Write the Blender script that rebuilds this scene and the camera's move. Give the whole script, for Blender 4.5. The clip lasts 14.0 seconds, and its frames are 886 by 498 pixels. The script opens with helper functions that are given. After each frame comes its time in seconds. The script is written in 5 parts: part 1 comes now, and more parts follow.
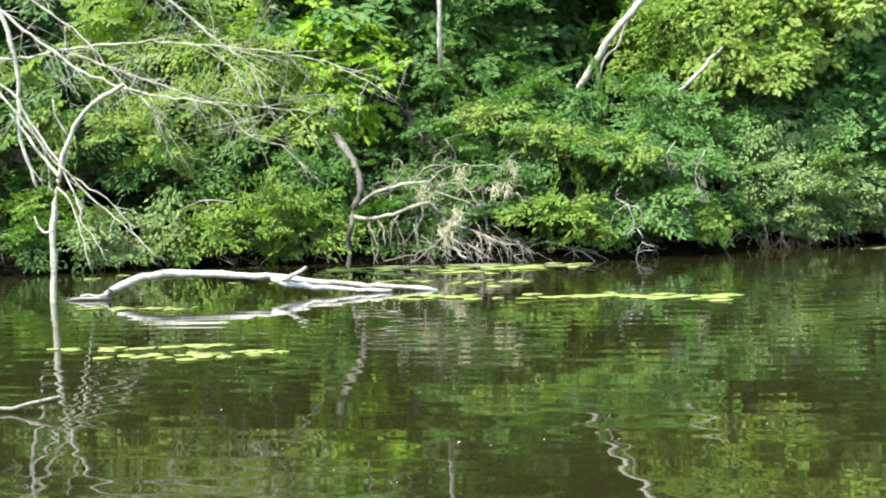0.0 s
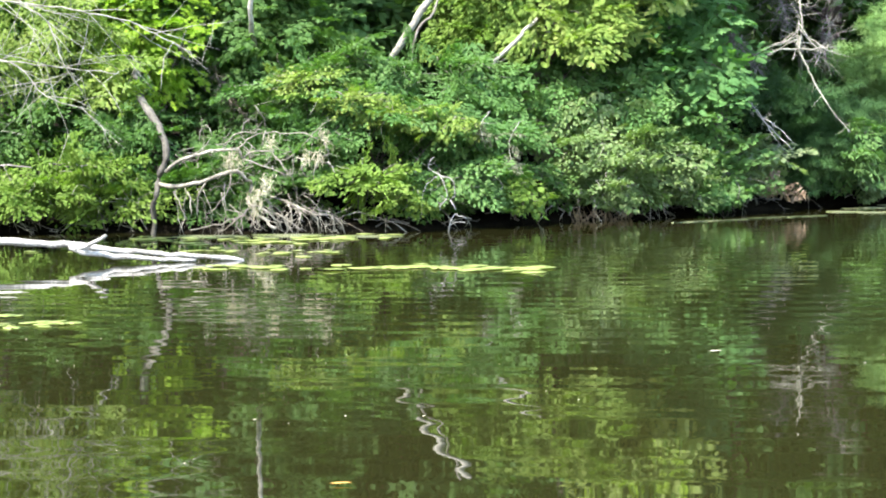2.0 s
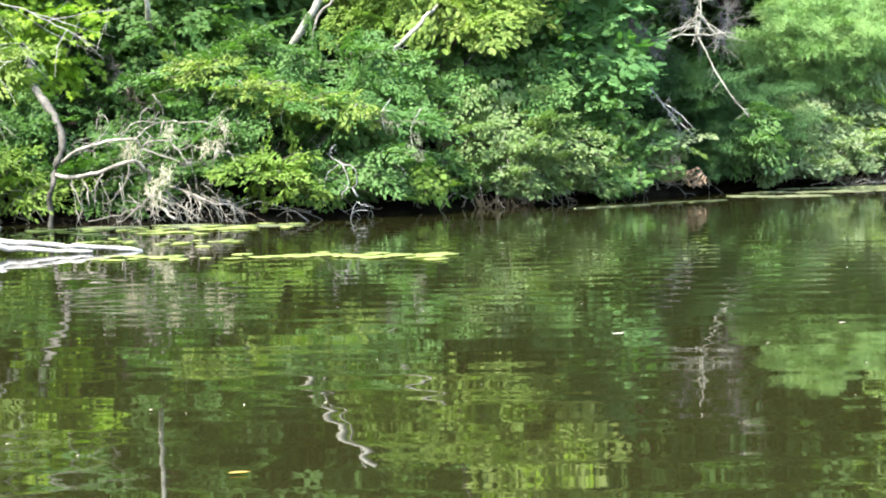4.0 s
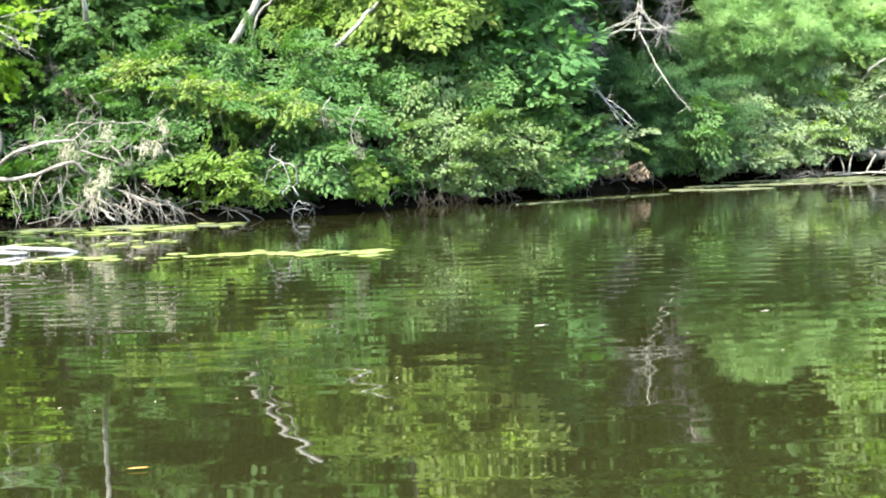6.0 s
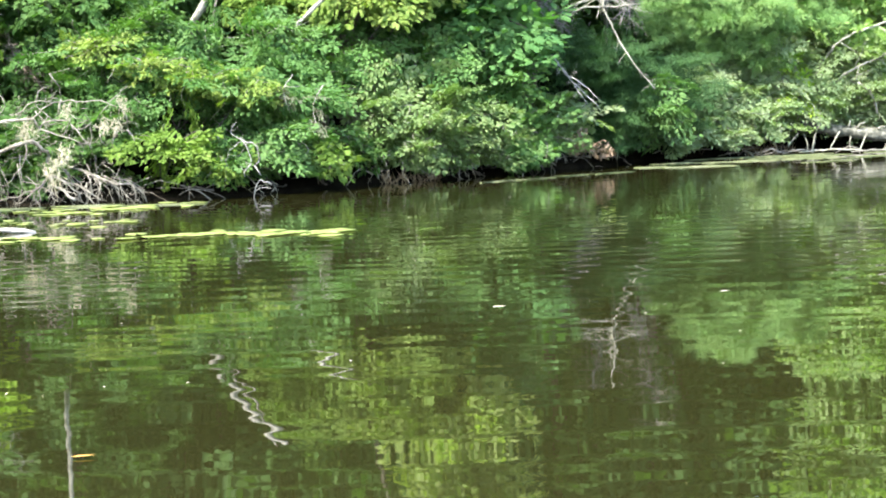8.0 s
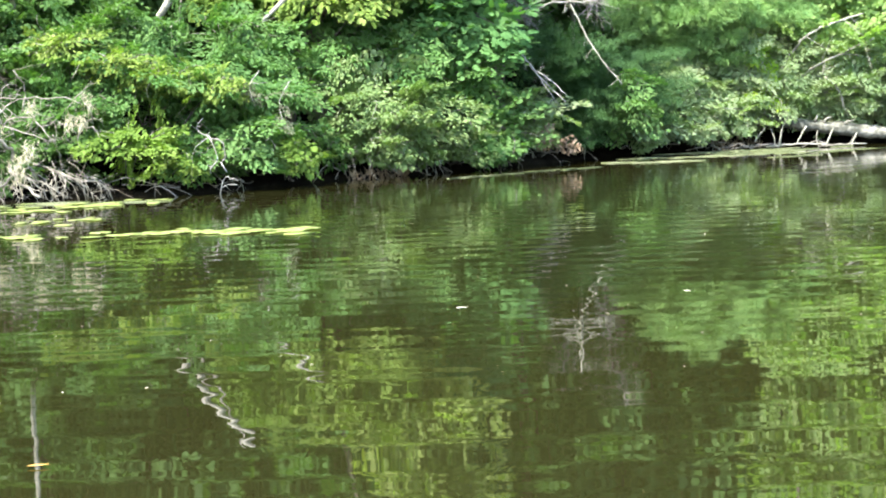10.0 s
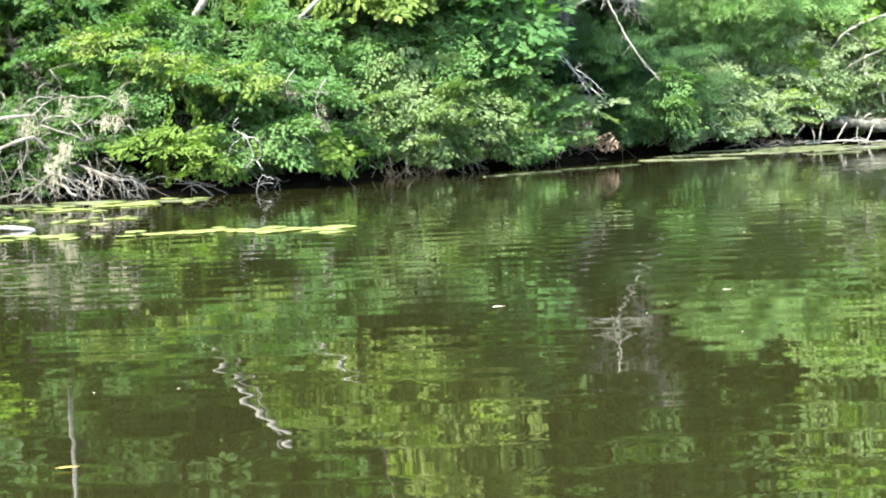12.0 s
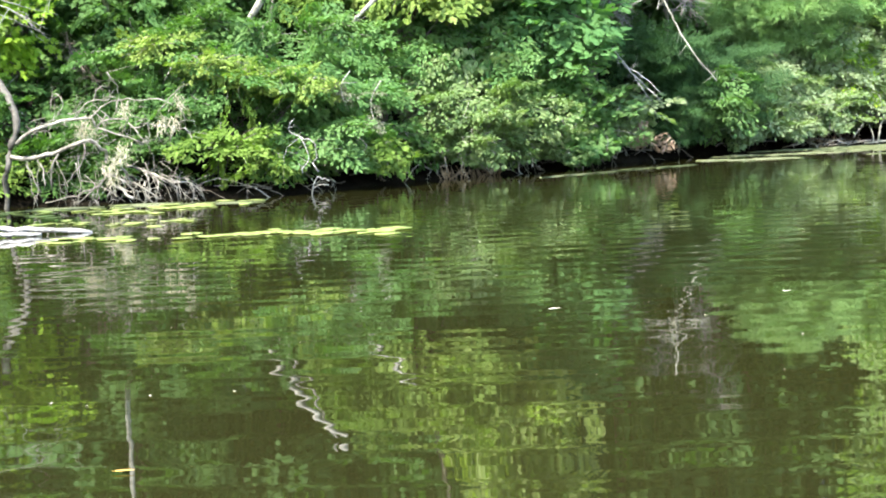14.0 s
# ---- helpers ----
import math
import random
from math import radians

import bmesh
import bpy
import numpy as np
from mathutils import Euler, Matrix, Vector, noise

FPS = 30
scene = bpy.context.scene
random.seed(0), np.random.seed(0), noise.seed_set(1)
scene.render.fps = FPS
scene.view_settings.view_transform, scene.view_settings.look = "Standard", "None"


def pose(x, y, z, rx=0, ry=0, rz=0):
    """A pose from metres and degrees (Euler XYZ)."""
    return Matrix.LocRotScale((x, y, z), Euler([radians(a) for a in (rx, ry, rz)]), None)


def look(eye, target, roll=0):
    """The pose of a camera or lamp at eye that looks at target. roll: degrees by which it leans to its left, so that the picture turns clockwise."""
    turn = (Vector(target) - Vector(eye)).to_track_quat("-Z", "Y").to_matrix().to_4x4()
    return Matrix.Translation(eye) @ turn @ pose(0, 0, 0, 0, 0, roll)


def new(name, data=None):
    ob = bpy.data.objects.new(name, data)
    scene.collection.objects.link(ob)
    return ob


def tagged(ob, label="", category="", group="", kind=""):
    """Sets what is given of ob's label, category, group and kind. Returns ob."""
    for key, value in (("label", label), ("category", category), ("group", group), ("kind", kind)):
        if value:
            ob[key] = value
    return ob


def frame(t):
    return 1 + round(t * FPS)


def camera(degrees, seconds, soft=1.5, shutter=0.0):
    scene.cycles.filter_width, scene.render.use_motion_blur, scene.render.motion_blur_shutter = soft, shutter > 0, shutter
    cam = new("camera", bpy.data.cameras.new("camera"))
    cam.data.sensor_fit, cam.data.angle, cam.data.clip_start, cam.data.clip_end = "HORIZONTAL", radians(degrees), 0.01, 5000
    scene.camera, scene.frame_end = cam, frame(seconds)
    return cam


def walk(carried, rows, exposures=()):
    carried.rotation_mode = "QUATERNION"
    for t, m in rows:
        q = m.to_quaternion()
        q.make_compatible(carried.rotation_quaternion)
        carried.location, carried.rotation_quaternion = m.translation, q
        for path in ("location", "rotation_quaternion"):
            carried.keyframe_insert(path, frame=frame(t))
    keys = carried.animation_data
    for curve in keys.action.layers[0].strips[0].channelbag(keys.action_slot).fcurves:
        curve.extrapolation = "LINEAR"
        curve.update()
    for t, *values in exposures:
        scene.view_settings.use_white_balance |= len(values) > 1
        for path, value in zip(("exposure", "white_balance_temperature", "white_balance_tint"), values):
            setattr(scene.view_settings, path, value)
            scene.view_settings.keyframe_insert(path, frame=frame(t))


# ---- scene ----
cam = camera(29.3, 14.0, soft=2.0)
PATH = [
    (0, (0.071, -0.159, 1.293), (-0.393, 1.784, 1.197), -1.6),
    (0.5, (0.005, 0.199, 1.26), (-0.417, 2.152, 1.155), -1.3),
    (1, (-0.005, 0.243, 1.24), (-0.366, 2.207, 1.133), -1.0),
    (1.5, (0.03, 0.271, 1.243), (-0.267, 2.245, 1.113), -0.8),
    (2, (0.042, 0.305, 1.235), (-0.208, 2.285, 1.103), -0.7),
    (2.5, (0.025, 0.354, 1.216), (-0.186, 2.338, 1.083), -0.7),
    (3, (0.048, 0.361, 1.229), (-0.15, 2.345, 1.086), -0.8),
    (3.5, (0.059, 0.401, 1.206), (-0.107, 2.389, 1.062), -0.9),
    (3.7, (0.034, 0.42, 1.202), (-0.117, 2.409, 1.057), -1.0),
    (5.8, (0.282, 0.447, 1.152), (0.18, 2.439, 1.006), -1.8),
    (6, (0.251, 0.464, 1.156), (0.163, 2.457, 1.009), -1.9),
    (6.5, (0.236, 0.511, 1.206), (0.171, 2.505, 1.058), -1.9),
    (7, (0.301, 0.516, 1.184), (0.241, 2.509, 1.024), -1.8),
    (7.5, (0.321, 0.537, 1.203), (0.263, 2.529, 1.031), -1.9),
    (8, (0.31, 0.559, 1.166), (0.259, 2.55, 0.991), -2.0),
    (8.5, (0.31, 0.56, 1.212), (0.278, 2.551, 1.031), -2.1),
    (10.8, (0.373, 0.661, 1.198), (0.357, 2.653, 1.013), -2.1),
    (11, (0.363, 0.694, 1.192), (0.339, 2.685, 1.008), -2.1),
    (11.5, (0.365, 0.686, 1.199), (0.316, 2.678, 1.018), -2.3),
    (12, (0.364, 0.7, 1.198), (0.303, 2.69, 1.013), -2.3),
    (12.5, (0.361, 0.709, 1.199), (0.282, 2.699, 1.016), -2.5),
    (13, (0.356, 0.725, 1.195), (0.264, 2.715, 1.013), -2.7),
    (13.5, (0.347, 0.742, 1.192), (0.233, 2.73, 1.01), -2.8),
    (14, (0.358, 0.747, 1.197), (0.232, 2.734, 1.016), -2.6),
]
walk(cam, [(t, look(eye, target, roll)) for t, eye, target, roll in PATH], exposures=((0, 2.46, 6800, 2), (0.5, 2.64, 6600, 7), (1.0, 2.71, 6550, 9), (5.8, 2.86, 6550, 8), (8.5, 2.90, 6550, 8), (11.0, 2.92, 6550, 8), (14, 2.89, 6550, 8)))

# ---- light: high sun over the viewer's shoulder, open sky above the pond ----
SUN_AZ, SUN_EL = math.atan2(-0.45, -0.70), radians(56)
world = bpy.data.worlds.new("sky")
scene.world = world
world.use_nodes = True
sky = world.node_tree.nodes.new("ShaderNodeTexSky")
sky.sky_type, sky.sun_disc = "NISHITA", False
sky.sun_elevation, sky.sun_rotation = SUN_EL, SUN_AZ
background = world.node_tree.nodes["Background"]
background.inputs["Strength"].default_value = 0.15
world.node_tree.links.new(sky.outputs["Color"], background.inputs["Color"])
sun_data = bpy.data.lights.new("sun", "SUN")
sun_data.energy, sun_data.angle, sun_data.color = 3.25, radians(1.0), (1.0, 0.96, 0.9)
sun = new("sun", sun_data)
toward = Vector((math.sin(SUN_AZ) * math.cos(SUN_EL), math.cos(SUN_AZ) * math.cos(SUN_EL), math.sin(SUN_EL)))
sun.matrix_world = look(toward * 60, (0, 0, 0))


# ---- materials ----
def material(name):
    m = bpy.data.materials.new(name)
    m.use_nodes = True
    t = m.node_tree
    return m, t, t.nodes["Principled BSDF"], t.nodes["Material Output"]


def node(t, kind, **values):
    n = t.nodes.new(kind)
    for key, value in values.items():
        n.inputs[key].default_value = value
    return n


def ramp(t, source, stops):
    n = t.nodes.new("ShaderNodeValToRGB")
    while len(n.color_ramp.elements) < len(stops):
        n.color_ramp.elements.new(0.5)
    for e, (at, colour) in zip(n.color_ramp.elements, stops):
        e.position, e.color = at, (*colour, 1)
    t.links.new(source, n.inputs["Fac"])
    return n


def leaf_material(name, dark, mid, bright, glow=0.38, rough=0.6):
    """Leaves: each leaf has its own shade, clumps drift in tone, light passes through."""
    m, t, bsdf, out = material(name)
    geo, co = t.nodes.new("ShaderNodeNewGeometry"), t.nodes.new("ShaderNodeTexCoord")
    patch = node(t, "ShaderNodeTexNoise", Scale=1.3, Detail=2.0)
    t.links.new(co.outputs["Object"], patch.inputs["Vector"])
    add = t.nodes.new("ShaderNodeMath")
    add.operation = "MULTIPLY_ADD"
    add.inputs[1].default_value = 0.46
    t.links.new(geo.outputs["Random Per Island"], add.inputs[0])
    shift = t.nodes.new("ShaderNodeMath")
    shift.operation = "MULTIPLY_ADD"
    shift.inputs[1].default_value, shift.inputs[2].default_value = 1.4, -0.42
    t.links.new(patch.outputs["Fac"], shift.inputs[0])
    t.links.new(shift.outputs[0], add.inputs[2])
    tone = ramp(t, add.outputs[0], [(0.05, dark), (0.5, mid), (0.92, bright)])
    t.links.new(tone.outputs["Color"], bsdf.inputs["Base Color"])
    bsdf.inputs["Roughness"].default_value = rough
    bsdf.inputs["Specular IOR Level"].default_value = 0.12
    through_leaf = t.nodes.new("ShaderNodeBsdfTranslucent")
    warm = t.nodes.new("ShaderNodeMix")
    warm.data_type, warm.blend_type = "RGBA", "MULTIPLY"
    warm.inputs["Factor"].default_value = 1.0
    warm.inputs["B"].default_value = (1.05, 1.36, 0.42, 1)
    t.links.new(tone.outputs["Color"], warm.inputs["A"])
    t.links.new(warm.outputs["Result"], through_leaf.inputs["Color"])
    mix = t.nodes.new("ShaderNodeMixShader")
    mix.inputs["Fac"].default_value = glow
    t.links.new(bsdf.outputs["BSDF"], mix.inputs[1])
    t.links.new(through_leaf.outputs["BSDF"], mix.inputs[2])
    t.links.new(mix.outputs["Shader"], out.inputs["Surface"])
    return m


def wood_material(name, dark, mid, light, scale=9.0, bump=0.004, rough=0.8):
    """Bark or bleached wood: long grain, blotches, fine relief."""
    m, t, bsdf, out = material(name)
    co = t.nodes.new("ShaderNodeTexCoord")
    grain = node(t, "ShaderNodeTexNoise", Scale=scale * 4, Detail=6.0, Roughness=0.65)
    blot = node(t, "ShaderNodeTexNoise", Scale=scale * 0.5, Detail=3.0)
    for n in (grain, blot):
        t.links.new(co.outputs["Object"], n.inputs["Vector"])
    mean = t.nodes.new("ShaderNodeMath")
    mean.operation = "MULTIPLY_ADD"
    mean.inputs[1].default_value = 0.5
    half = t.nodes.new("ShaderNodeMath")
    half.operation = "MULTIPLY"
    half.inputs[1].default_value = 0.5
    t.links.new(grain.outputs["Fac"], mean.inputs[0])
    t.links.new(blot.outputs["Fac"], half.inputs[0])
    t.links.new(half.outputs[0], mean.inputs[2])
    tone = ramp(t, mean.outputs[0], [(0.38, dark), (0.5, mid), (0.64, light)])
    t.links.new(tone.outputs["Color"], bsdf.inputs["Base Color"])
    bsdf.inputs["Roughness"].default_value = rough
    bp = node(t, "ShaderNodeBump", Strength=0.7, Distance=bump)
    t.links.new(grain.outputs["Fac"], bp.inputs["Height"])
    t.links.new(bp.outputs["Normal"], bsdf.inputs["Normal"])
    return m


LIME = leaf_material("lime_leaves", (0.062, 0.121, 0.019), (0.108, 0.175, 0.030), (0.141, 0.198, 0.046))
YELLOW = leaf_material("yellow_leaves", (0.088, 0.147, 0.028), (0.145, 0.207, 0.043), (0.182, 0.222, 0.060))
VIVID = leaf_material("vivid_lime_leaves", (0.094, 0.175, 0.013), (0.162, 0.267, 0.023), (0.231, 0.320, 0.041), glow=0.42)
GREEN = leaf_material("green_leaves", (0.048, 0.108, 0.029), (0.080, 0.158, 0.045), (0.110, 0.179, 0.060))
# deep green; also carries painted shade for the wood and behind the roots
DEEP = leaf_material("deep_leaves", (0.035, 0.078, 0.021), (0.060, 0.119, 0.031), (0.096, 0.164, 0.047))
BLUE = leaf_material("oak_leaves", (0.043, 0.106, 0.033), (0.073, 0.158, 0.048), (0.104, 0.193, 0.067))
PALE = leaf_material("pale_leaves", (0.140, 0.206, 0.097), (0.197, 0.261, 0.130), (0.213, 0.244, 0.144), glow=0.46)
GREY = leaf_material("grey_leaves", (0.071, 0.123, 0.040), (0.113, 0.170, 0.059), (0.153, 0.195, 0.082), glow=0.34, rough=0.42)
PINE = leaf_material("pine_needles", (0.077, 0.156, 0.048), (0.128, 0.225, 0.066), (0.163, 0.250, 0.085), glow=0.22)
HEMLOCK = leaf_material("hemlock_needles", (0.019, 0.049, 0.016), (0.032, 0.073, 0.023), (0.051, 0.102, 0.034), glow=0.2)
# sunshine painted in: raised colour and glow brighten the tall maple's reflection
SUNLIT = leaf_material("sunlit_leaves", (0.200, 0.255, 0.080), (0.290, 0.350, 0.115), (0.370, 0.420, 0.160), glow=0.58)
SALLOW = leaf_material("sallow_leaves", (0.136, 0.220, 0.069), (0.220, 0.312, 0.105), (0.285, 0.351, 0.147), glow=0.5)
RUST = leaf_material("dead_leaves", (0.110, 0.075, 0.052), (0.200, 0.145, 0.105), (0.300, 0.235, 0.180), glow=0.2, rough=0.7)
WITHER = leaf_material("withered_leaves", (0.075, 0.080, 0.048), (0.125, 0.130, 0.082), (0.190, 0.190, 0.130), glow=0.2, rough=0.7)
STRAW = leaf_material("dry_straw", (0.230, 0.205, 0.145), (0.390, 0.355, 0.265), (0.540, 0.505, 0.400), glow=0.2, rough=0.8)
AMBER = leaf_material("amber_leaf", (0.30, 0.16, 0.03), (0.42, 0.24, 0.05), (0.5, 0.3, 0.08), glow=0.1)
PAD = leaf_material("lily_pad", (0.114, 0.155, 0.039), (0.206, 0.252, 0.071), (0.320, 0.349, 0.126), glow=0.12, rough=0.3)
WEED = leaf_material("floating_weed", (0.044, 0.055, 0.022), (0.076, 0.087, 0.038), (0.120, 0.129, 0.068), glow=0.1, rough=0.45)
BLEACHED = wood_material("bleached_wood", (0.096, 0.091, 0.068), (0.205, 0.196, 0.154), (0.334, 0.320, 0.262), bump=0.006)
DRIFT = wood_material("sun_bleached_log", (0.113, 0.103, 0.086), (0.259, 0.243, 0.218), (0.398, 0.381, 0.346), bump=0.010)
ROOT = wood_material("tan_dead_root", (0.061, 0.054, 0.041), (0.160, 0.143, 0.113), (0.320, 0.295, 0.246), scale=6.0, bump=0.01)
WET = wood_material("wet_dark_wood", (0.010, 0.009, 0.007), (0.030, 0.026, 0.020), (0.070, 0.060, 0.048), rough=0.4)
GREYWOOD = wood_material("grey_dead_wood", (0.07, 0.062, 0.05), (0.14, 0.125, 0.105), (0.26, 0.24, 0.21))
BIRCH = wood_material("pale_bark", (0.098, 0.090, 0.070), (0.238, 0.220, 0.179), (0.392, 0.364, 0.308), scale=5.0)
IVYBARK = wood_material("mottled_grey_bark", (0.024, 0.021, 0.016), (0.060, 0.053, 0.041), (0.120, 0.109, 0.089), scale=5.0, bump=0.015)
# darkened bark: the shade under the shrubs is painted into the stem colour
SHADEBARK = wood_material("shaded_shrub_bark", (0.018, 0.015, 0.011), (0.042, 0.034, 0.026), (0.085, 0.070, 0.054))
BARK = wood_material("brown_bark", (0.035, 0.028, 0.020), (0.085, 0.068, 0.050), (0.150, 0.125, 0.095), bump=0.012)
MOSSY = wood_material("mossy_log_bark", (0.016, 0.016, 0.010), (0.061, 0.060, 0.043), (0.194, 0.186, 0.153), scale=3.5, bump=0.03)


def soil_material():
    m, t, bsdf, out = material("bank_soil")
    co = t.nodes.new("ShaderNodeTexCoord")
    big = node(t, "ShaderNodeTexNoise", Scale=1.6, Detail=4.0)
    fine = node(t, "ShaderNodeTexNoise", Scale=28.0, Detail=6.0, Roughness=0.7)
    for n in (big, fine):
        t.links.new(co.outputs["Object"], n.inputs["Vector"])
    mix = t.nodes.new("ShaderNodeMath")
    mix.operation = "MULTIPLY"
    t.links.new(big.outputs["Fac"], mix.inputs[0])
    t.links.new(fine.outputs["Fac"], mix.inputs[1])
    # near-black throughout: the shade under the overhanging shrubs is put into the soil colour
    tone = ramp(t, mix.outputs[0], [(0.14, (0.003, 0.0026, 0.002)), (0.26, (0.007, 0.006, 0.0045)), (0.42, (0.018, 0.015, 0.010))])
    t.links.new(tone.outputs["Color"], bsdf.inputs["Base Color"])
    bsdf.inputs["Roughness"].default_value = 0.95
    bsdf.inputs["Specular IOR Level"].default_value = 0.0
    bp = node(t, "ShaderNodeBump", Strength=0.9, Distance=0.03)
    t.links.new(fine.outputs["Fac"], bp.inputs["Height"])
    t.links.new(bp.outputs["Normal"], bsdf.inputs["Normal"])
    return m


def water_material():
    """Still, peaty pond water: a murky brown body under a mirror broken by low ripples."""
    m, t, bsdf, out = material("pond_water")
    co = t.nodes.new("ShaderNodeTexCoord")
    murk = node(t, "ShaderNodeTexNoise", Scale=0.35, Detail=3.0)
    t.links.new(co.outputs["Object"], murk.inputs["Vector"])
    tone = ramp(t, murk.outputs["Fac"], [(0.3, (0.0102, 0.0103, 0.0030)), (0.7, (0.0132, 0.0132, 0.0040))])
    t.links.new(tone.outputs["Color"], bsdf.inputs["Base Color"])
    bsdf.inputs["Roughness"].default_value = 0.015
    bsdf.inputs["IOR"].default_value = 1.333
    # long low ripples that run towards the bank, in patches of calm and breeze
    breeze = node(t, "ShaderNodeTexNoise", Scale=0.22, Detail=2.0)
    t.links.new(co.outputs["Object"], breeze.inputs["Vector"])
    calm = ramp(t, breeze.outputs["Fac"], [(0.36, (0.3, 0.3, 0.3)), (0.66, (1, 1, 1))])
    wind = calm.outputs["Color"]
    for spot, near, far, least in (((1.6, 6.0, 0), 2.0, 6.5, 0.42), ((-6.2, 16.2, 0), 1.2, 4.0, 0.3)):
        lee = t.nodes.new("ShaderNodeVectorMath")
        lee.operation = "DISTANCE"
        lee.inputs[1].default_value = spot
        t.links.new(co.outputs["Object"], lee.inputs[0])
        shelter = node(t, "ShaderNodeMapRange", **{"From Min": near, "From Max": far, "To Min": least, "To Max": 1.0})
        t.links.new(lee.outputs["Value"], shelter.inputs["Value"])
        both = t.nodes.new("ShaderNodeMath")
        both.operation = "MULTIPLY"
        t.links.new(wind, both.inputs[0])
        t.links.new(shelter.outputs["Result"], both.inputs[1])
        wind = both.outputs[0]
    last = None
    for scale, squash, height, windy in ((1.1, 1.8, 0.0012, False), (0.85, 3.4, 0.0034, True), (2.1, 3.6, 0.0005, True)):
        place = t.nodes.new("ShaderNodeMapping")
        place.inputs["Scale"].default_value = (1.0, squash, 1.0)
        place.inputs["Rotation"].default_value = (0, 0, 0.06 * scale)
        t.links.new(co.outputs["Object"], place.inputs["Vector"])
        wave = node(t, "ShaderNodeTexNoise", Scale=scale, Detail=1.0, Roughness=0.35, Distortion=0.2)
        t.links.new(place.outputs["Vector"], wave.inputs["Vector"])
        bp = node(t, "ShaderNodeBump", Strength=1.0, Distance=height)
        t.links.new(wave.outputs["Fac"], bp.inputs["Height"])
        if windy:
            t.links.new(wind, bp.inputs["Strength"])
        if last:
            t.links.new(last.outputs["Normal"], bp.inputs["Normal"])
        last = bp
    for scale, turn, height in ((1.2, 0.04, 0.00036), (0.72, -0.05, 0.00125)):
        place = t.nodes.new("ShaderNodeMapping")
        place.inputs["Rotation"].default_value = (0, 0, turn)
        t.links.new(co.outputs["Object"], place.inputs["Vector"])
        crest = node(t, "ShaderNodeTexWave", Scale=scale, Distortion=3.0, Detail=2.0, **{"Detail Scale": 0.5, "Detail Roughness": 0.5})
        crest.wave_type, crest.bands_direction = "BANDS", "Y"
        t.links.new(place.outputs["Vector"], crest.inputs["Vector"])
        bp = node(t, "ShaderNodeBump", Distance=height)
        t.links.new(crest.outputs["Fac"], bp.inputs["Height"])
        t.links.new(wind, bp.inputs["Strength"])
        t.links.new(last.outputs["Normal"], bp.inputs["Normal"])
        last = bp
    t.links.new(last.outputs["Normal"], bsdf.inputs["Normal"])
    return m


SOIL, WATER = soil_material(), water_material()


# ---- mesh tools ----
class Build:
    """Gathers triangles and makes one mesh of them."""

    def __init__(self):
        self.verts, self.tris, self.count = [], [], 0

    def add(self, verts, tris):
        self.verts.append(np.asarray(verts, np.float32).reshape(-1, 3))
        self.tris.append(np.asarray(tris, np.int32).reshape(-1, 3) + self.count)
        self.count += len(self.verts[-1])
        return self

    def mesh(self, name, mat, smooth=True, origin=(0, 0, 0)):
        v = np.concatenate(self.verts) - np.asarray(origin, np.float32)
        f = np.concatenate(self.tris)
        me = bpy.data.meshes.new(name)
        me.vertices.add(len(v))
        me.vertices.foreach_set("co", v.ravel())
        me.loops.add(3 * len(f))
        me.loops.foreach_set("vertex_index", f.ravel())
        me.polygons.add(len(f))
        me.polygons.foreach_set("loop_start", np.arange(0, 3 * len(f), 3, dtype=np.int32))
        me.update(calc_edges=True)
        if smooth:
            me.polygons.foreach_set("use_smooth", np.ones(len(f), bool))
        me.materials.append(mat)
        return me


def thing(name, at, label, category, group="", kind=""):
    """The Empty at the base of a thing."""
    ob = new(name)
    ob.empty_display_size = 0.1
    ob.location = at
    return tagged(ob, label, category, group, kind)


def part(name, build, mat, parent, label="", smooth=True):
    at = (parent.parent or parent).location
    ob = new(name, build.mesh(name, mat, smooth, at))
    ob.parent = parent
    return tagged(ob, label)


def smooth_line(points, step=0.12):
    """Catmull-Rom through the points, about a step apart."""
    p = np.asarray(points, float)
    p = np.vstack([2 * p[0] - p[1], p, 2 * p[-1] - p[-2]])
    out = []
    for i in range(1, len(p) - 2):
        n = max(2, int(np.linalg.norm(p[i + 1] - p[i]) / step))
        s = np.linspace(0, 1, n, endpoint=False)[:, None]
        a, b, c, d = p[i - 1 : i + 3]
        out.append(0.5 * (2 * b + (c - a) * s + (2 * a - 5 * b + 4 * c - d) * s**2 + (3 * b - a - 3 * c + d) * s**3))
    return np.vstack([*out, p[-2][None]])


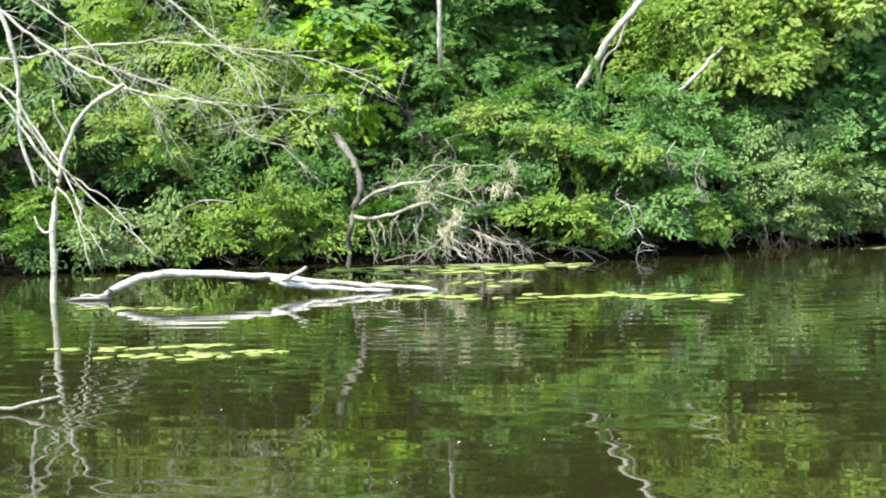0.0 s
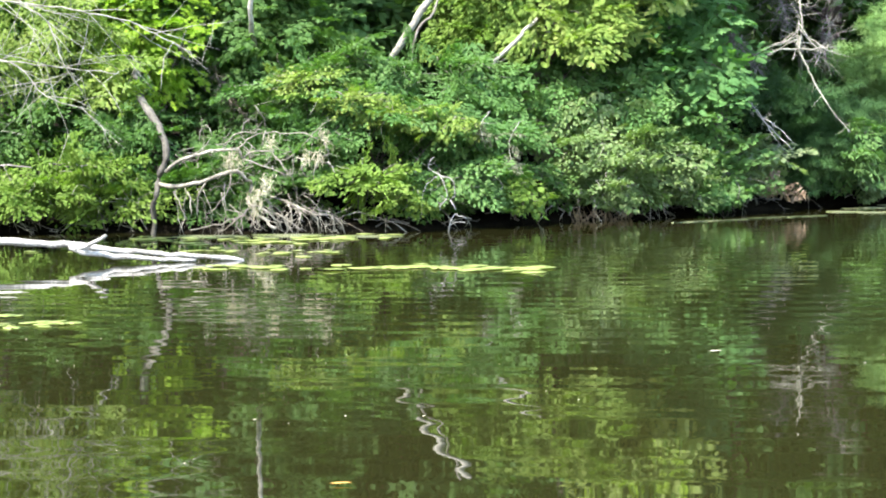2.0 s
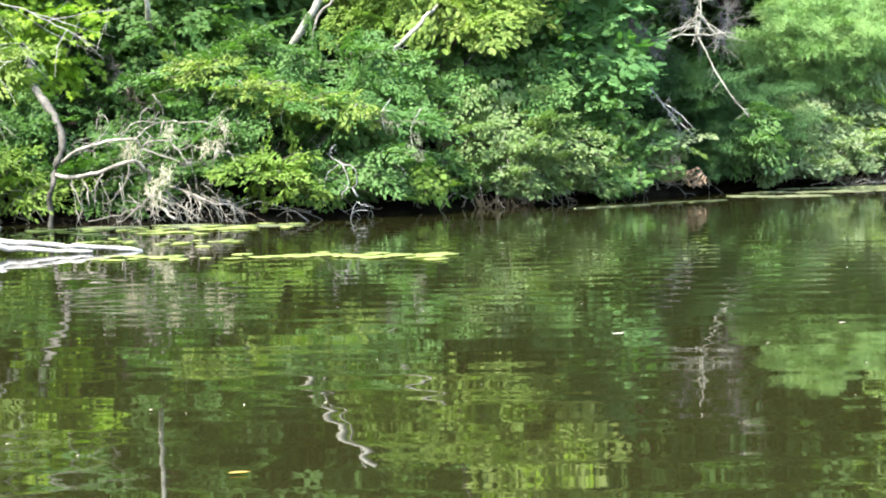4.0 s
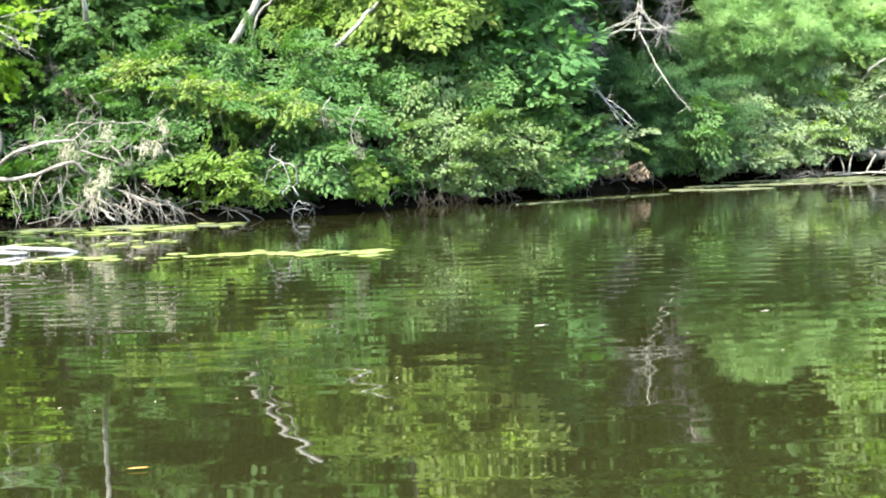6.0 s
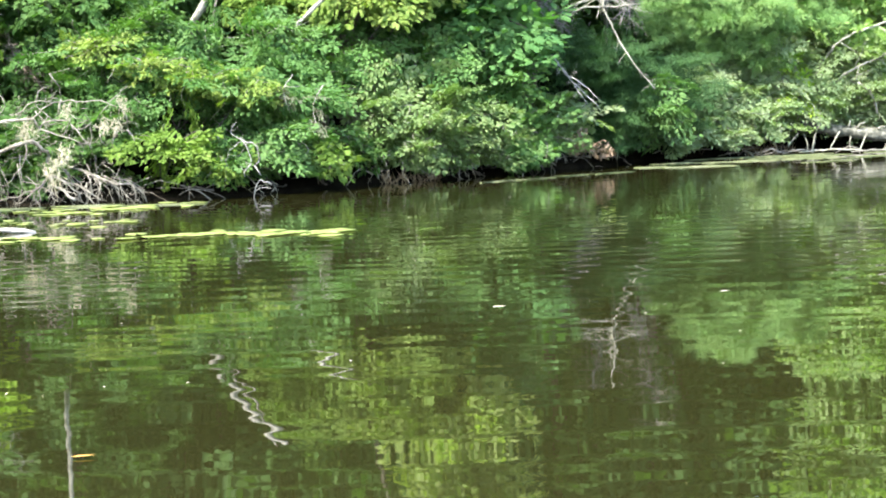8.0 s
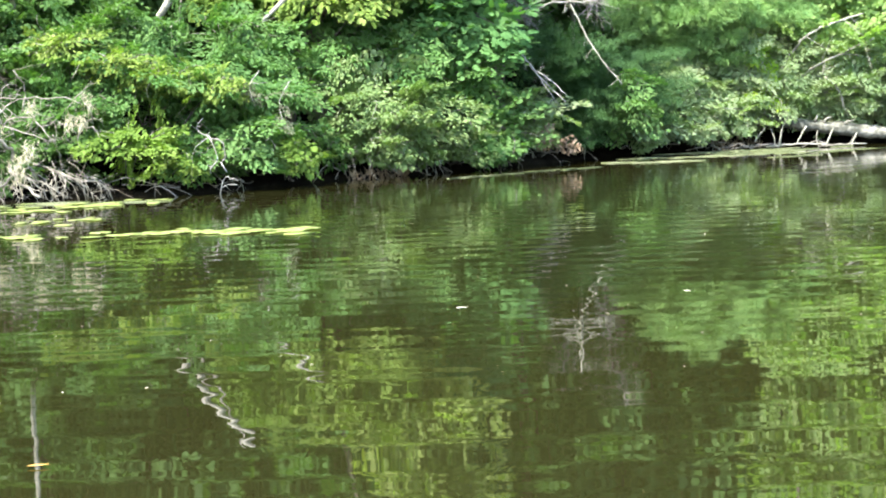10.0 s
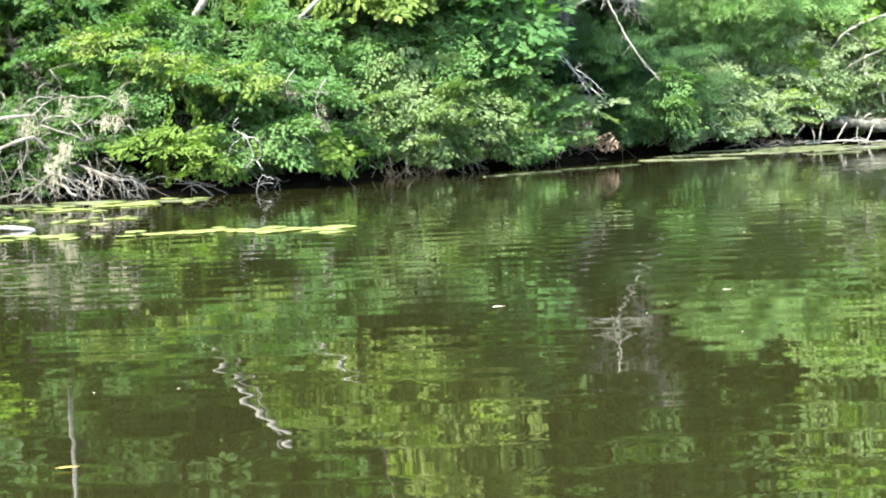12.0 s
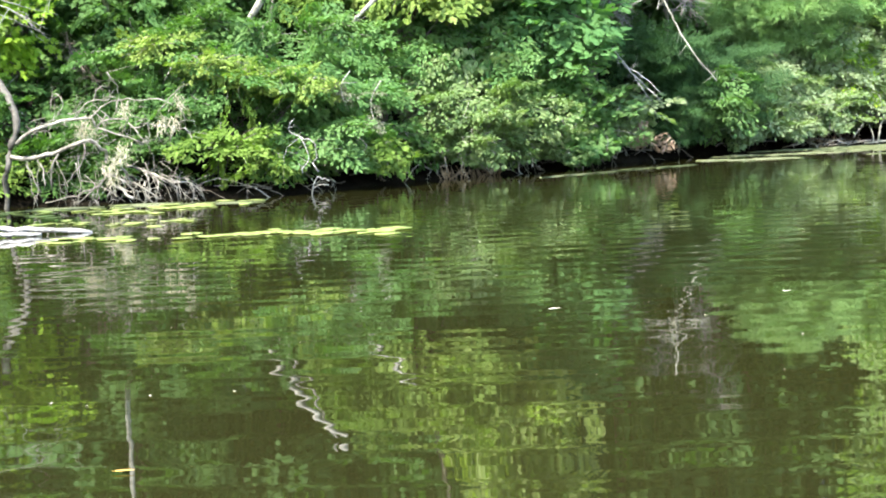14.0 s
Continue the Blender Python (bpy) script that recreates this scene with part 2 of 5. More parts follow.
def tube(build, points, r0, r1, sides=6, step=0.12, rng=None, rough=0.0, fine=True):
    """A tapering, slightly knotty round limb along the points, closed at both ends."""
    line = smooth_line(points, step) if fine else np.asarray(points, float)
    n = len(line)
    if rng is not None and rough:
        line = line + rng.normal(0, rough, line.shape) * np.minimum(1, np.arange(n) / 2)[:, None]
    ahead = np.gradient(line, axis=0)
    ahead /= np.linalg.norm(ahead, axis=1)[:, None] + 1e-9
    side = np.cross(ahead, (0.13, 0.21, 0.97))
    side /= np.linalg.norm(side, axis=1)[:, None] + 1e-9
    up = np.cross(side, ahead)
    r = np.linspace(r0, r1, n)
    if rng is not None:
        r = r * (1 + rng.uniform(-0.12, 0.16, n))
    ring = np.linspace(0, 2 * np.pi, sides, endpoint=False)
    v = line[:, None] + r[:, None, None] * (np.cos(ring)[None, :, None] * side[:, None] + np.sin(ring)[None, :, None] * up[:, None])
    i, j = np.meshgrid(np.arange(n - 1), np.arange(sides), indexing="ij")
    a, b = i * sides + j, i * sides + (j + 1) % sides
    c, d = a + sides, b + sides
    tris = np.concatenate([np.stack([a, b, d], -1).reshape(-1, 3), np.stack([a, d, c], -1).reshape(-1, 3)])
    k = np.arange(1, sides - 1)
    ends = [np.stack([0 * k, k + 1, k], -1), np.stack([0 * k, k, k + 1], -1) + (n - 1) * sides]
    build.add(v.reshape(-1, 3), np.concatenate([tris, *ends]))
    return line


def twigs_on(build, line, count, length, radius, rng, droop=-0.1, spread=0.8, again=1):
    """Bare side twigs that fork off a limb."""
    n = len(line)
    for _ in range(count):
        i = int(rng.uniform(0.15, 0.98) * (n - 1))
        along = line[min(i + 1, n - 1)] - line[max(i - 1, 0)]
        along = along / (np.linalg.norm(along) + 1e-9)
        way = along * 0.7 + rng.normal(0, spread, 3)
        way /= np.linalg.norm(way)
        size = length * rng.uniform(0.4, 1.2)
        bend = rng.normal(0, 0.25, 3) + (0, 0, droop)
        p = [line[i], line[i] + way * size * 0.5 + bend * size * 0.12, line[i] + way * size + bend * size * 0.5]
        sub = tube(build, p, radius, radius * 0.35, 4, 0.1, rng, 0.004)
        if again:
            twigs_on(build, sub, 2, length * 0.5, radius * 0.6, rng, droop, spread, again - 1)


def leaf_shape(kind):
    """Outline of one leaf: x along it, y across, z the fold; and its triangles."""
    if kind == "oval":
        v = [(0, 0, 0), (1, 0, -0.08), (0.3, 0.24, 0.05), (0.7, 0.17, 0.02), (0.3, -0.24, 0.05), (0.7, -0.17, 0.02)]
        f = [(0, 1, 3), (0, 3, 2), (0, 5, 1), (0, 4, 5)]
    elif kind == "maple":
        v = [(0, 0, 0), (1, 0, -0.1), (0.5, 0.16, 0), (0.5, -0.16, 0), (0.62, 0.5, 0.02), (0.62, -0.5, 0.02), (0.12, 0.42, 0.04), (0.12, -0.42, 0.04), (0.22, 0.16, 0), (0.22, -0.16, 0)]
        f = [(0, 3, 2), (3, 1, 2), (8, 2, 4), (0, 2, 8), (9, 5, 3), (0, 9, 3), (0, 8, 6), (0, 7, 9)]
    elif kind == "oak":
        v = [(0, 0, 0), (1, 0, -0.08), (0.3, 0.34, 0.05), (0.38, 0.1, 0), (0.62, 0.36, 0.03), (0.68, 0.12, 0), (0.9, 0.2, -0.03), (0.3, -0.34, 0.05), (0.38, -0.1, 0), (0.62, -0.36, 0.03), (0.68, -0.12, 0), (0.9, -0.2, -0.03)]
        f = [(0, 3, 2), (3, 5, 4), (5, 1, 6), (0, 8, 3), (3, 8, 5), (8, 10, 5), (5, 10, 1), (0, 7, 8), (8, 9, 10), (10, 11, 1)]
    elif kind == "lance":
        v = [(0, 0, 0), (1, 0, 0), (0.3, 0.13, 0.01), (0.7, 0.1, 0.01), (0.3, -0.13, 0.01), (0.7, -0.1, 0.01)]
        f = [(0, 1, 3), (0, 3, 2), (0, 5, 1), (0, 4, 5)]
    elif kind == "blade":
        v = [(0, 0.04, 0), (0, -0.04, 0), (1, 0, -0.1)]
        f = [(0, 1, 2)]
    else:
        v = [(0, 0.045, 0), (0, -0.045, 0), (1, 0, -0.06)]
        f = [(0, 1, 2)]
    return np.array(v, float), np.array(f)


def put_leaves(build, at, way, face, size, kind):
    """One leaf at each place, pointing along way, its upper side towards face."""
    v, f = leaf_shape(kind)
    way = way / (np.linalg.norm(way, axis=1)[:, None] + 1e-9)
    across = np.cross(face, way)
    across /= np.linalg.norm(across, axis=1)[:, None] + 1e-9
    over = np.cross(way, across)
    s = size[:, None, None]
    verts = at[:, None] + s * (v[None, :, :1] * way[:, None] + v[None, :, 1:2] * across[:, None] + v[None, :, 2:] * over[:, None])
    tris = f[None] + (np.arange(len(at)) * len(v))[:, None, None]
    build.add(verts.reshape(-1, 3), tris.reshape(-1, 3))


CLEAR_X = [-12, -7, -4.4, -3.9, -2.1, -1.8, -1.4, 1.2, 1.6, 2.4, 2.9, 3.9, 4.3, 9]
CLEAR_Z = [0.08, 0.08, 0.06, 0.08, 0.26, 0.12, 0.20, 0.12, 0.28, 0.28, 0.12, 0.12, 0.22, 0.22]


def clearance(x):
    """How high the leaves hang over the undercut bank."""
    return np.interp(x, CLEAR_X, CLEAR_Z) + 0.06 * np.sin(x * 5.1) + 0.03 * np.sin(x * 13.3 + 1)


def lump_leaves(build, centre, radii, rng, kind="oval", size=0.09, cover=1.5, droop=0.15, flat=0.8, tier=0.3):
    """An uneven rounded mass of foliage, made of flat tiers of leaves that reach outward and droop, with gaps between."""
    c, r = np.asarray(centre, float), np.asarray(radii, float)
    area = 4 * np.pi * ((r[0] * r[1]) ** 1.6 / 3 + (r[0] * r[2]) ** 1.6 / 3 + (r[1] * r[2]) ** 1.6 / 3) ** (1 / 1.6)
    tier = min(tier, 0.75 * float(r.min()) + 0.05)
    count = max(7, int(1.2 * cover * area / (np.pi * tier * tier)))
    leaf = 0.045 if kind == "needle" else 0.3
    seed = rng.uniform(0, 50, 3)
    ends = []
    for _ in range(count):
        u = rng.normal(size=3)
        u /= np.linalg.norm(u)
        deep = rng.uniform(0.82, 1.08) if rng.random() < 0.78 else rng.uniform(0.3, 0.8)
        bump = noise.noise(Vector(u * 2.2 + seed)) + 0.5 * noise.noise(Vector(u * 5.5 + seed))
        mid = c + r * u * deep * (1 + 0.4 * bump)
        s = tier * rng.uniform(0.55, 1.35)
        n = max(8, int(1.25 * np.pi * s * s / (leaf * size * size)))
        out = u * (1, 1, 0.2) + rng.normal(0, 0.35, 3) + (0, 0, -droop)
        out /= np.linalg.norm(out)
        lean = np.interp(mid[2], (0.4, 3.0), (0.06, 0.5))  # leaves of the wood's edge turn to the open water
        up = np.array((-0.2 * lean, -lean, flat)) + u * 0.5 + rng.normal(0, 0.2, 3)
        up -= out * (up @ out)
        up /= np.linalg.norm(up)
        side = np.cross(up, out)
        a = rng.uniform(-1, 1, n)
        w = rng.normal(0, 0.46, n) * (1.1 - 0.6 * np.abs(a))
        h = rng.normal(0, 0.055, n) - 0.16 * (a + 0.3) ** 2
        at = mid + s * (1.5 * a[:, None] * out + w[:, None] * side + h[:, None] * up)
        way = out * 0.8 + np.sign(w)[:, None] * side * rng.uniform(0.2, 1.0, (n, 1)) + rng.normal(0, 0.3, (n, 3)) + (0, 0, -droop)
        face = up + rng.normal(0, 0.26, (n, 3))
        if kind == "needle":
            way = out * 0.5 + rng.normal(0, 0.55, (n, 3))
        scale = size * rng.uniform(0.65, 1.25, n)
        keep = at[:, 2] > clearance(at[:, 0])
        if keep.any():
            put_leaves(build, at[keep], way[keep], face[keep], scale[keep], kind)
        if mid[2] > 0.15:
            ends.append(mid)
    return np.array(ends)


def shrub(name, label, category, base, lumps, mat, rng, kind="oval", size=0.09, cover=1.35, stems=4, stem_r=0.014, bark=None, group="", droop=0.15, bare=0):
    """A shrub or young tree: stems from the bank into each mass of leaves."""
    ob = thing(name, base, label, category, group)
    crown, twig, pale = Build(), Build(), Build()
    b = np.asarray(base, float)
    for c, r in lumps:
        ends = lump_leaves(crown, c, r, rng, kind, size, cover, droop)
        for e in ends:
            root = np.asarray(c) + (e - c) * rng.uniform(0.1, 0.4)
            tip = e + (e - c) * rng.uniform(0.1, 0.35)
            tube(twig, [root, (root + tip) / 2 + rng.normal(0, 0.05, 3) + (0, 0, 0.03), tip], 0.007, 0.003, 3, 0.2, rng, 0.008)
        for e in ends[rng.integers(0, len(ends), 2 * bare)]:
            if e[2] < c[2] + 0.1:
                tip = e + rng.normal(0, 0.12, 3) + (0, -0.15, -0.12)
                tube(pale, [e, (e + tip) / 2 + rng.normal(0, 0.05, 3), tip], 0.006, 0.003, 3, 0.12, rng, 0.008)
    for i in range(stems):
        c = np.asarray(lumps[i % len(lumps)][0], float)
        r = np.asarray(lumps[i % len(lumps)][1], float)
        foot = b + (rng.uniform(-0.18, 0.18), rng.uniform(0.05, 0.4), -0.05)
        tip = c + r * rng.uniform(-0.4, 0.4, 3)
        bow = (foot * 0.5 + tip * 0.5) + rng.normal(0, 0.12, 3)
        limb = Build()
        tube(limb, [foot, bow, tip], stem_r * rng.uniform(0.8, 1.3), stem_r * 0.4, 6, 0.15, rng, 0.006)
        part("stem", limb, bark or SHADEBARK, ob)
    tagged(part("twig_spray", twig, bark or GREYWOOD, ob), kind="stuff")
    if pale.count:
        tagged(part("dead_twig", pale, BLEACHED, ob, "pale bare lower twigs"), kind="stuff")
    part("crown", crown, mat, ob)
    return ob


# ---- the setting: pond, bank and wood floor ----
SHORE_X = [-400, -60, -16, -10.8, -9.5, -8.1, -5.5, -4.0, -2.6, -1.5, 0.0, 1.5, 3.0, 4.6, 6.2, 8.0, 12, 60, 400]
SHORE_Y = [-40, 8, 18.6, 20.9, 21.8, 22.3, 22.1, 22.2, 22.9, 24.4, 25.8, 27.4, 29.5, 31.1, 31.6, 31.9, 31.6, 20, -40]


def shore(x):
    """The water's edge along the far bank."""
    return float(np.interp(x, SHORE_X, SHORE_Y)) + 0.10 * math.sin(x * 2.3) + 0.06 * math.sin(x * 5.9 + 1)


def height(x, d):
    """The ground d metres behind the water's edge."""
    z = float(np.interp(d, [-300, -6, -0.5, 0, 0.18, 0.5, 3, 8, 20, 60, 400], [-2, -1.6, -0.35, -0.03, 0.06, 0.15, 0.5, 1.3, 2.6, 5, 9]))
    return z + (0.05 * noise.noise(Vector((x * 1.7, d * 1.7, 3))) + 0.03 * noise.noise(Vector((x * 5, d * 5, 7)))) * (1 if abs(d) < 30 else 0)


def ground_sheet():
    xs = np.concatenate([[-400, -150, -60, -35, -24], np.arange(-18, 16, 0.2), [18, 24, 35, 60, 150, 400]])
    ds = np.concatenate([[-300, -60, -20, -6, -2, -0.8], np.arange(-0.4, 1.2, 0.08), np.arange(1.2, 8, 0.4), [9, 11, 14, 18, 24, 34, 60, 120, 400]])
    v = [(x, shore(x) + d, height(x, d)) for x in xs for d in ds]
    n, m = len(xs), len(ds)
    i, j = np.meshgrid(np.arange(n - 1), np.arange(m - 1), indexing="ij")
    a = i * m + j
    tris = np.concatenate([np.stack([a, a + m, a + m + 1], -1).reshape(-1, 3), np.stack([a, a + m + 1, a + 1], -1).reshape(-1, 3)])
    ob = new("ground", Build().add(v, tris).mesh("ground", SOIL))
    return tagged(ob, "soil bank with leaf litter, coloured near-black for overhang shade, rising into the wood", "ground", kind="structure")


ground_sheet()
sheet = Build().add([(-400, -300, 0), (400, -300, 0), (400, 300, 0), (-400, 300, 0)], [(0, 1, 2), (0, 2, 3)])
tagged(new("water", sheet.mesh("water", WATER)), "murky brown-green pond water with low ripples mirroring the trees", "water", kind="structure")


def bank(x, d):
    """A place on the ground, d metres behind the water's edge."""
    return (x, shore(x) + d, height(x, d))


# ---- shrubs and young trees along the water ----
rng = np.random.default_rng(7)


def lump(x, y, z, rx, rz, ry=None):
    return ((x, y - (0.34 if z < 0.75 else 0.0), z + (0.09 if z < 0.6 else 0.0)), (rx, ry or rx * 0.8, rz))


SHRUBS = "shrubs along the bank"
shrub("shrub", "green shrub spreading low over the water's edge", "shrub", bank(-4.3, 0.9),
      [lump(-3.7, 23.2, 1.62, 0.8, 0.34), lump(-2.9, 23.2, 1.40, 0.7, 0.26)], GREEN, rng, size=0.072, group=SHRUBS, bare=8)
shrub("shrub", "green shrub hanging over the dead roots", "shrub", bank(-4.9, 0.9),
      [lump(-4.75, 23.2, 1.8, 0.75, 0.42), lump(-4.3, 23.0, 1.35, 0.45, 0.3)], GREEN, rng, size=0.072, group=SHRUBS, bare=10)
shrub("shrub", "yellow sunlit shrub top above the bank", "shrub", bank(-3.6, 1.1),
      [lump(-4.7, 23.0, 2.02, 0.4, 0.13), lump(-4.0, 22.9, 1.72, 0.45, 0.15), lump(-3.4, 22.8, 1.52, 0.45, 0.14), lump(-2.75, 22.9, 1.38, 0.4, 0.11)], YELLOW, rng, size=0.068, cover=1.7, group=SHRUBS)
shrub("shrub", "dense green shrub overhanging the dark bank", "shrub", bank(-2.8, 0.8),
      [lump(-3.2, 23.7, 1.05, 0.75, 0.5), lump(-2.3, 23.9, 0.95, 0.75, 0.6), lump(-2.7, 23.4, 0.65, 0.7, 0.36)], GREEN, rng, size=0.074, group=SHRUBS, bare=8)
shrub("shrub", "low lime-green shrub beside the dead root tangle", "shrub", bank(-3.8, 0.4),
      [lump(-3.7, 22.7, 0.55, 0.5, 0.28), lump(-3.25, 22.9, 0.42, 0.42, 0.24)], LIME, rng, size=0.074, group=SHRUBS)
shrub("shrub", "small lime-green sapling hanging at the waterline", "shrub", bank(-1.7, 0.3),
      [lump(-1.72, 23.8, 0.38, 0.32, 0.22)], LIME, rng, "maple", 0.1, group=SHRUBS, stems=2)
shrub("shrub", "grey-green leafy shrub with bare lower twigs at the water", "shrub", bank(-0.6, 0.8),
      [lump(-1.1, 25.1, 1.0, 0.75, 0.5), lump(-0.3, 25.4, 0.95, 0.75, 0.6), lump(-0.5, 25.1, 0.5, 0.8, 0.33)], GREY, rng, size=0.074, group=SHRUBS, bare=14)
shrub("shrub", "bright green rounded shrub reaching over the water", "shrub", bank(1.0, 0.7),
      [lump(0.75, 26.4, 0.75, 0.6, 0.55), lump(1.2, 26.6, 0.6, 0.5, 0.5)], GREEN, rng, "maple", 0.10, group=SHRUBS)
shrub("shrub", "green shrub beside brown dead leaves on the bank", "shrub", bank(1.8, 0.6),
      [lump(1.8, 27.4, 0.85, 0.5, 0.45)], PALE, rng, "maple", 0.10, group=SHRUBS)
shrub("shrub", "mid-green shrub below the leaning pale trunk", "shrub", bank(-3.0, 1.8),
      [lump(-3.6, 24.4, 2.15, 0.65, 0.36), lump(-2.8, 24.6, 2.0, 0.75, 0.4), lump(-2.2, 24.7, 1.6, 0.7, 0.45)], GREEN, rng, size=0.078, group=SHRUBS)
shrub("shrub", "mid-green shrub filling the slope under the oak", "shrub", bank(-1.0, 1.6),
      [lump(-1.5, 25.7, 1.7, 0.8, 0.5), lump(-0.5, 26.0, 1.65, 0.8, 0.5), lump(0.2, 26.4, 1.45, 0.7, 0.5)], GREEN, rng, size=0.085, group=SHRUBS)
shrub("shrub", "lime-green shrub low beside the floating log", "shrub", bank(-7.8, 0.5),
      [lump(-8.2, 22.6, 0.55, 0.6, 0.36), lump(-7.4, 22.5, 0.5, 0.6, 0.36)], LIME, rng, size=0.074, group=SHRUBS, bare=6)
shrub("shrub", "green shrub beside the ivy-clad trunk", "shrub", bank(-7.1, 1.0),
      [lump(-7.1, 23.2, 1.1, 0.6, 0.46), lump(-7.8, 23.3, 1.0, 0.5, 0.4)], GREEN, rng, size=0.078, group=SHRUBS)
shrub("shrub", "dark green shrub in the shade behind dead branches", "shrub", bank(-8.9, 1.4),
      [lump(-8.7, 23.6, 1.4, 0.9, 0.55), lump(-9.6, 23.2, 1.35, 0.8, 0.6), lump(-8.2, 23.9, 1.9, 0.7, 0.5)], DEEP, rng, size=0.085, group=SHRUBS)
shrub("shrub", "deep green broad-leaved shrub above the root tangle", "shrub", bank(-6.0, 1.7),
      [lump(-6.2, 24.1, 1.75, 0.8, 0.6), lump(-5.4, 24.0, 1.5, 0.7, 0.6), lump(-5.6, 23.2, 0.7, 0.8, 0.5)], DEEP, rng, "maple", 0.105, group=SHRUBS)
shrub("shrub", "yellowish low shrub on the bank behind the snag", "shrub", bank(-10.9, 0.6),
      [lump(-10.95, 21.6, 0.9, 0.55, 0.34)], LIME, rng, size=0.074, group=SHRUBS)
shrub("shrub", "pale green shrub low at the water behind dead branches", "shrub", bank(-10.0, 0.5),
      [lump(-10.0, 21.8, 0.4, 0.58, 0.32), lump(-9.2, 22.1, 0.4, 0.5, 0.3)], GREY, rng, size=0.074, group=SHRUBS, bare=6)
# added growth: covers sunlit soil where the bank should lie in black shade
shrub("shrub", "low dark green growth added to darken the bank", "shrub", bank(-11.2, 0.4),
      [lump(-11.5, 20.9, 0.42, 0.6, 0.3), lump(-10.7, 21.3, 0.42, 0.5, 0.28)], DEEP, rng, size=0.078, group=SHRUBS, bare=6)
shrub("shrub", "dark green shrub in the wood edge", "shrub", bank(-11.3, 1.6),
      [lump(-11.1, 22.5, 2.0, 1.0, 0.8), lump(-12.2, 22.0, 1.2, 1.0, 0.9), lump(-13.5, 21.5, 1.6, 1.2, 1.3), lump(-11.8, 22.6, 3.2, 1.0, 0.8), lump(-11.2, 23.0, 4.3, 1.1, 0.8), lump(-12.6, 22.4, 4.6, 1.2, 1.0), lump(-10.4, 23.0, 3.2, 0.8, 0.6)], DEEP, rng, size=0.1, group=SHRUBS)
shrub("shrub", "green shrub under the hemlock", "shrub", bank(3.1, 0.5),
      [lump(3.2, 28.2, 0.8, 0.36, 0.42), lump(3.35, 28.3, 1.2, 0.26, 0.24)], GREEN, rng, size=0.078, group=SHRUBS)
shrub("shrub", "vivid yellow-green vine spray in front of the pine", "shrub", bank(5.75, 0.3),
      [lump(5.72, 30.8, 1.62, 0.2, 0.28), lump(5.84, 30.8, 1.05, 0.22, 0.26)], VIVID, rng, size=0.075, group=SHRUBS, stems=2)
shrub("shrub", "pale grey-green shrub along the far bank", "shrub", bank(4.7, 0.6),
      [lump(4.2, 30.5, 0.7, 0.8, 0.5), lump(5.1, 30.9, 0.75, 0.75, 0.5), lump(4.3, 30.7, 1.2, 0.6, 0.4)], PALE, rng, size=0.066, cover=2.2, group=SHRUBS, bare=8)
shrub("shrub", "pale grey-green shrub beside the pine", "shrub", bank(5.5, 0.7),
      [lump(5.5, 30.8, 1.55, 0.5, 0.6), lump(5.6, 31.2, 0.95, 0.55, 0.4)], PALE, rng, size=0.066, cover=2.2, group=SHRUBS)
shrub("shrub", "pale straggly shrub behind the fallen log", "shrub", bank(6.3, 1.0),
      [lump(6.1, 31.8, 1.1, 0.8, 0.6), lump(6.9, 32.2, 1.0, 0.8, 0.5)], PALE, rng, size=0.066, cover=2.2, group=SHRUBS, bare=14)
shrub("shrub", "pale grey-green straggly shrub low over the water", "shrub", bank(5.6, 0.5),
      [lump(5.2, 30.9, 0.5, 0.5, 0.34), lump(5.9, 31.3, 0.85, 0.55, 0.4), lump(6.1, 31.6, 1.6, 0.6, 0.5), lump(6.5, 31.75, 0.85, 0.5, 0.35), lump(7.3, 31.5, 0.85, 0.55, 0.35), lump(8.2, 31.5, 0.9, 0.6, 0.4)], PALE, rng, size=0.07, cover=2.0, group=SHRUBS, bare=16)
shrub("shrub", "green shrub behind the fallen log", "shrub", bank(7.7, 1.2),
      [lump(7.5, 32.7, 0.95, 0.9, 0.6), lump(8.6, 32.8, 1.0, 1.0, 0.7), lump(9.9, 32.6, 1.2, 1.2, 1.0)], PALE, rng, size=0.1, group=SHRUBS)

shrub("shrub", "dense pale grey-green thicket behind the fallen log", "shrub", bank(6.9, 0.5),
      [lump(6.3, 31.3, 1.0, 0.5, 0.34), lump(7.0, 31.25, 1.0, 0.55, 0.38), lump(7.7, 31.25, 1.0, 0.5, 0.4), lump(6.6, 31.35, 1.5, 0.5, 0.32), lump(7.4, 31.35, 1.5, 0.5, 0.34), lump(8.3, 31.3, 1.2, 0.6, 0.5)], PALE, rng, size=0.062, cover=2.6, group=SHRUBS, bare=10)
# darker leaves here paint the deep shadow behind the root tangle
shrub("shrub", "leafy shrub growing among the pale dead roots, green darkened for shade", "shrub", bank(-5.6, 0.5),
      [lump(-6.2, 23.05, 0.5, 0.45, 0.34), lump(-5.5, 23.0, 0.55, 0.5, 0.4), lump(-4.8, 23.05, 0.6, 0.5, 0.36), lump(-4.6, 22.8, 1.1, 0.5, 0.3)], DEEP, rng, size=0.074, group=SHRUBS)
shrub("shrub", "yellow-green shrub hugging the water beside the roots", "shrub", bank(-6.9, 0.4),
      [lump(-6.95, 22.6, 0.35, 0.4, 0.24), lump(-8.7, 22.3, 0.4, 0.5, 0.28)], LIME, rng, size=0.074, group=SHRUBS)
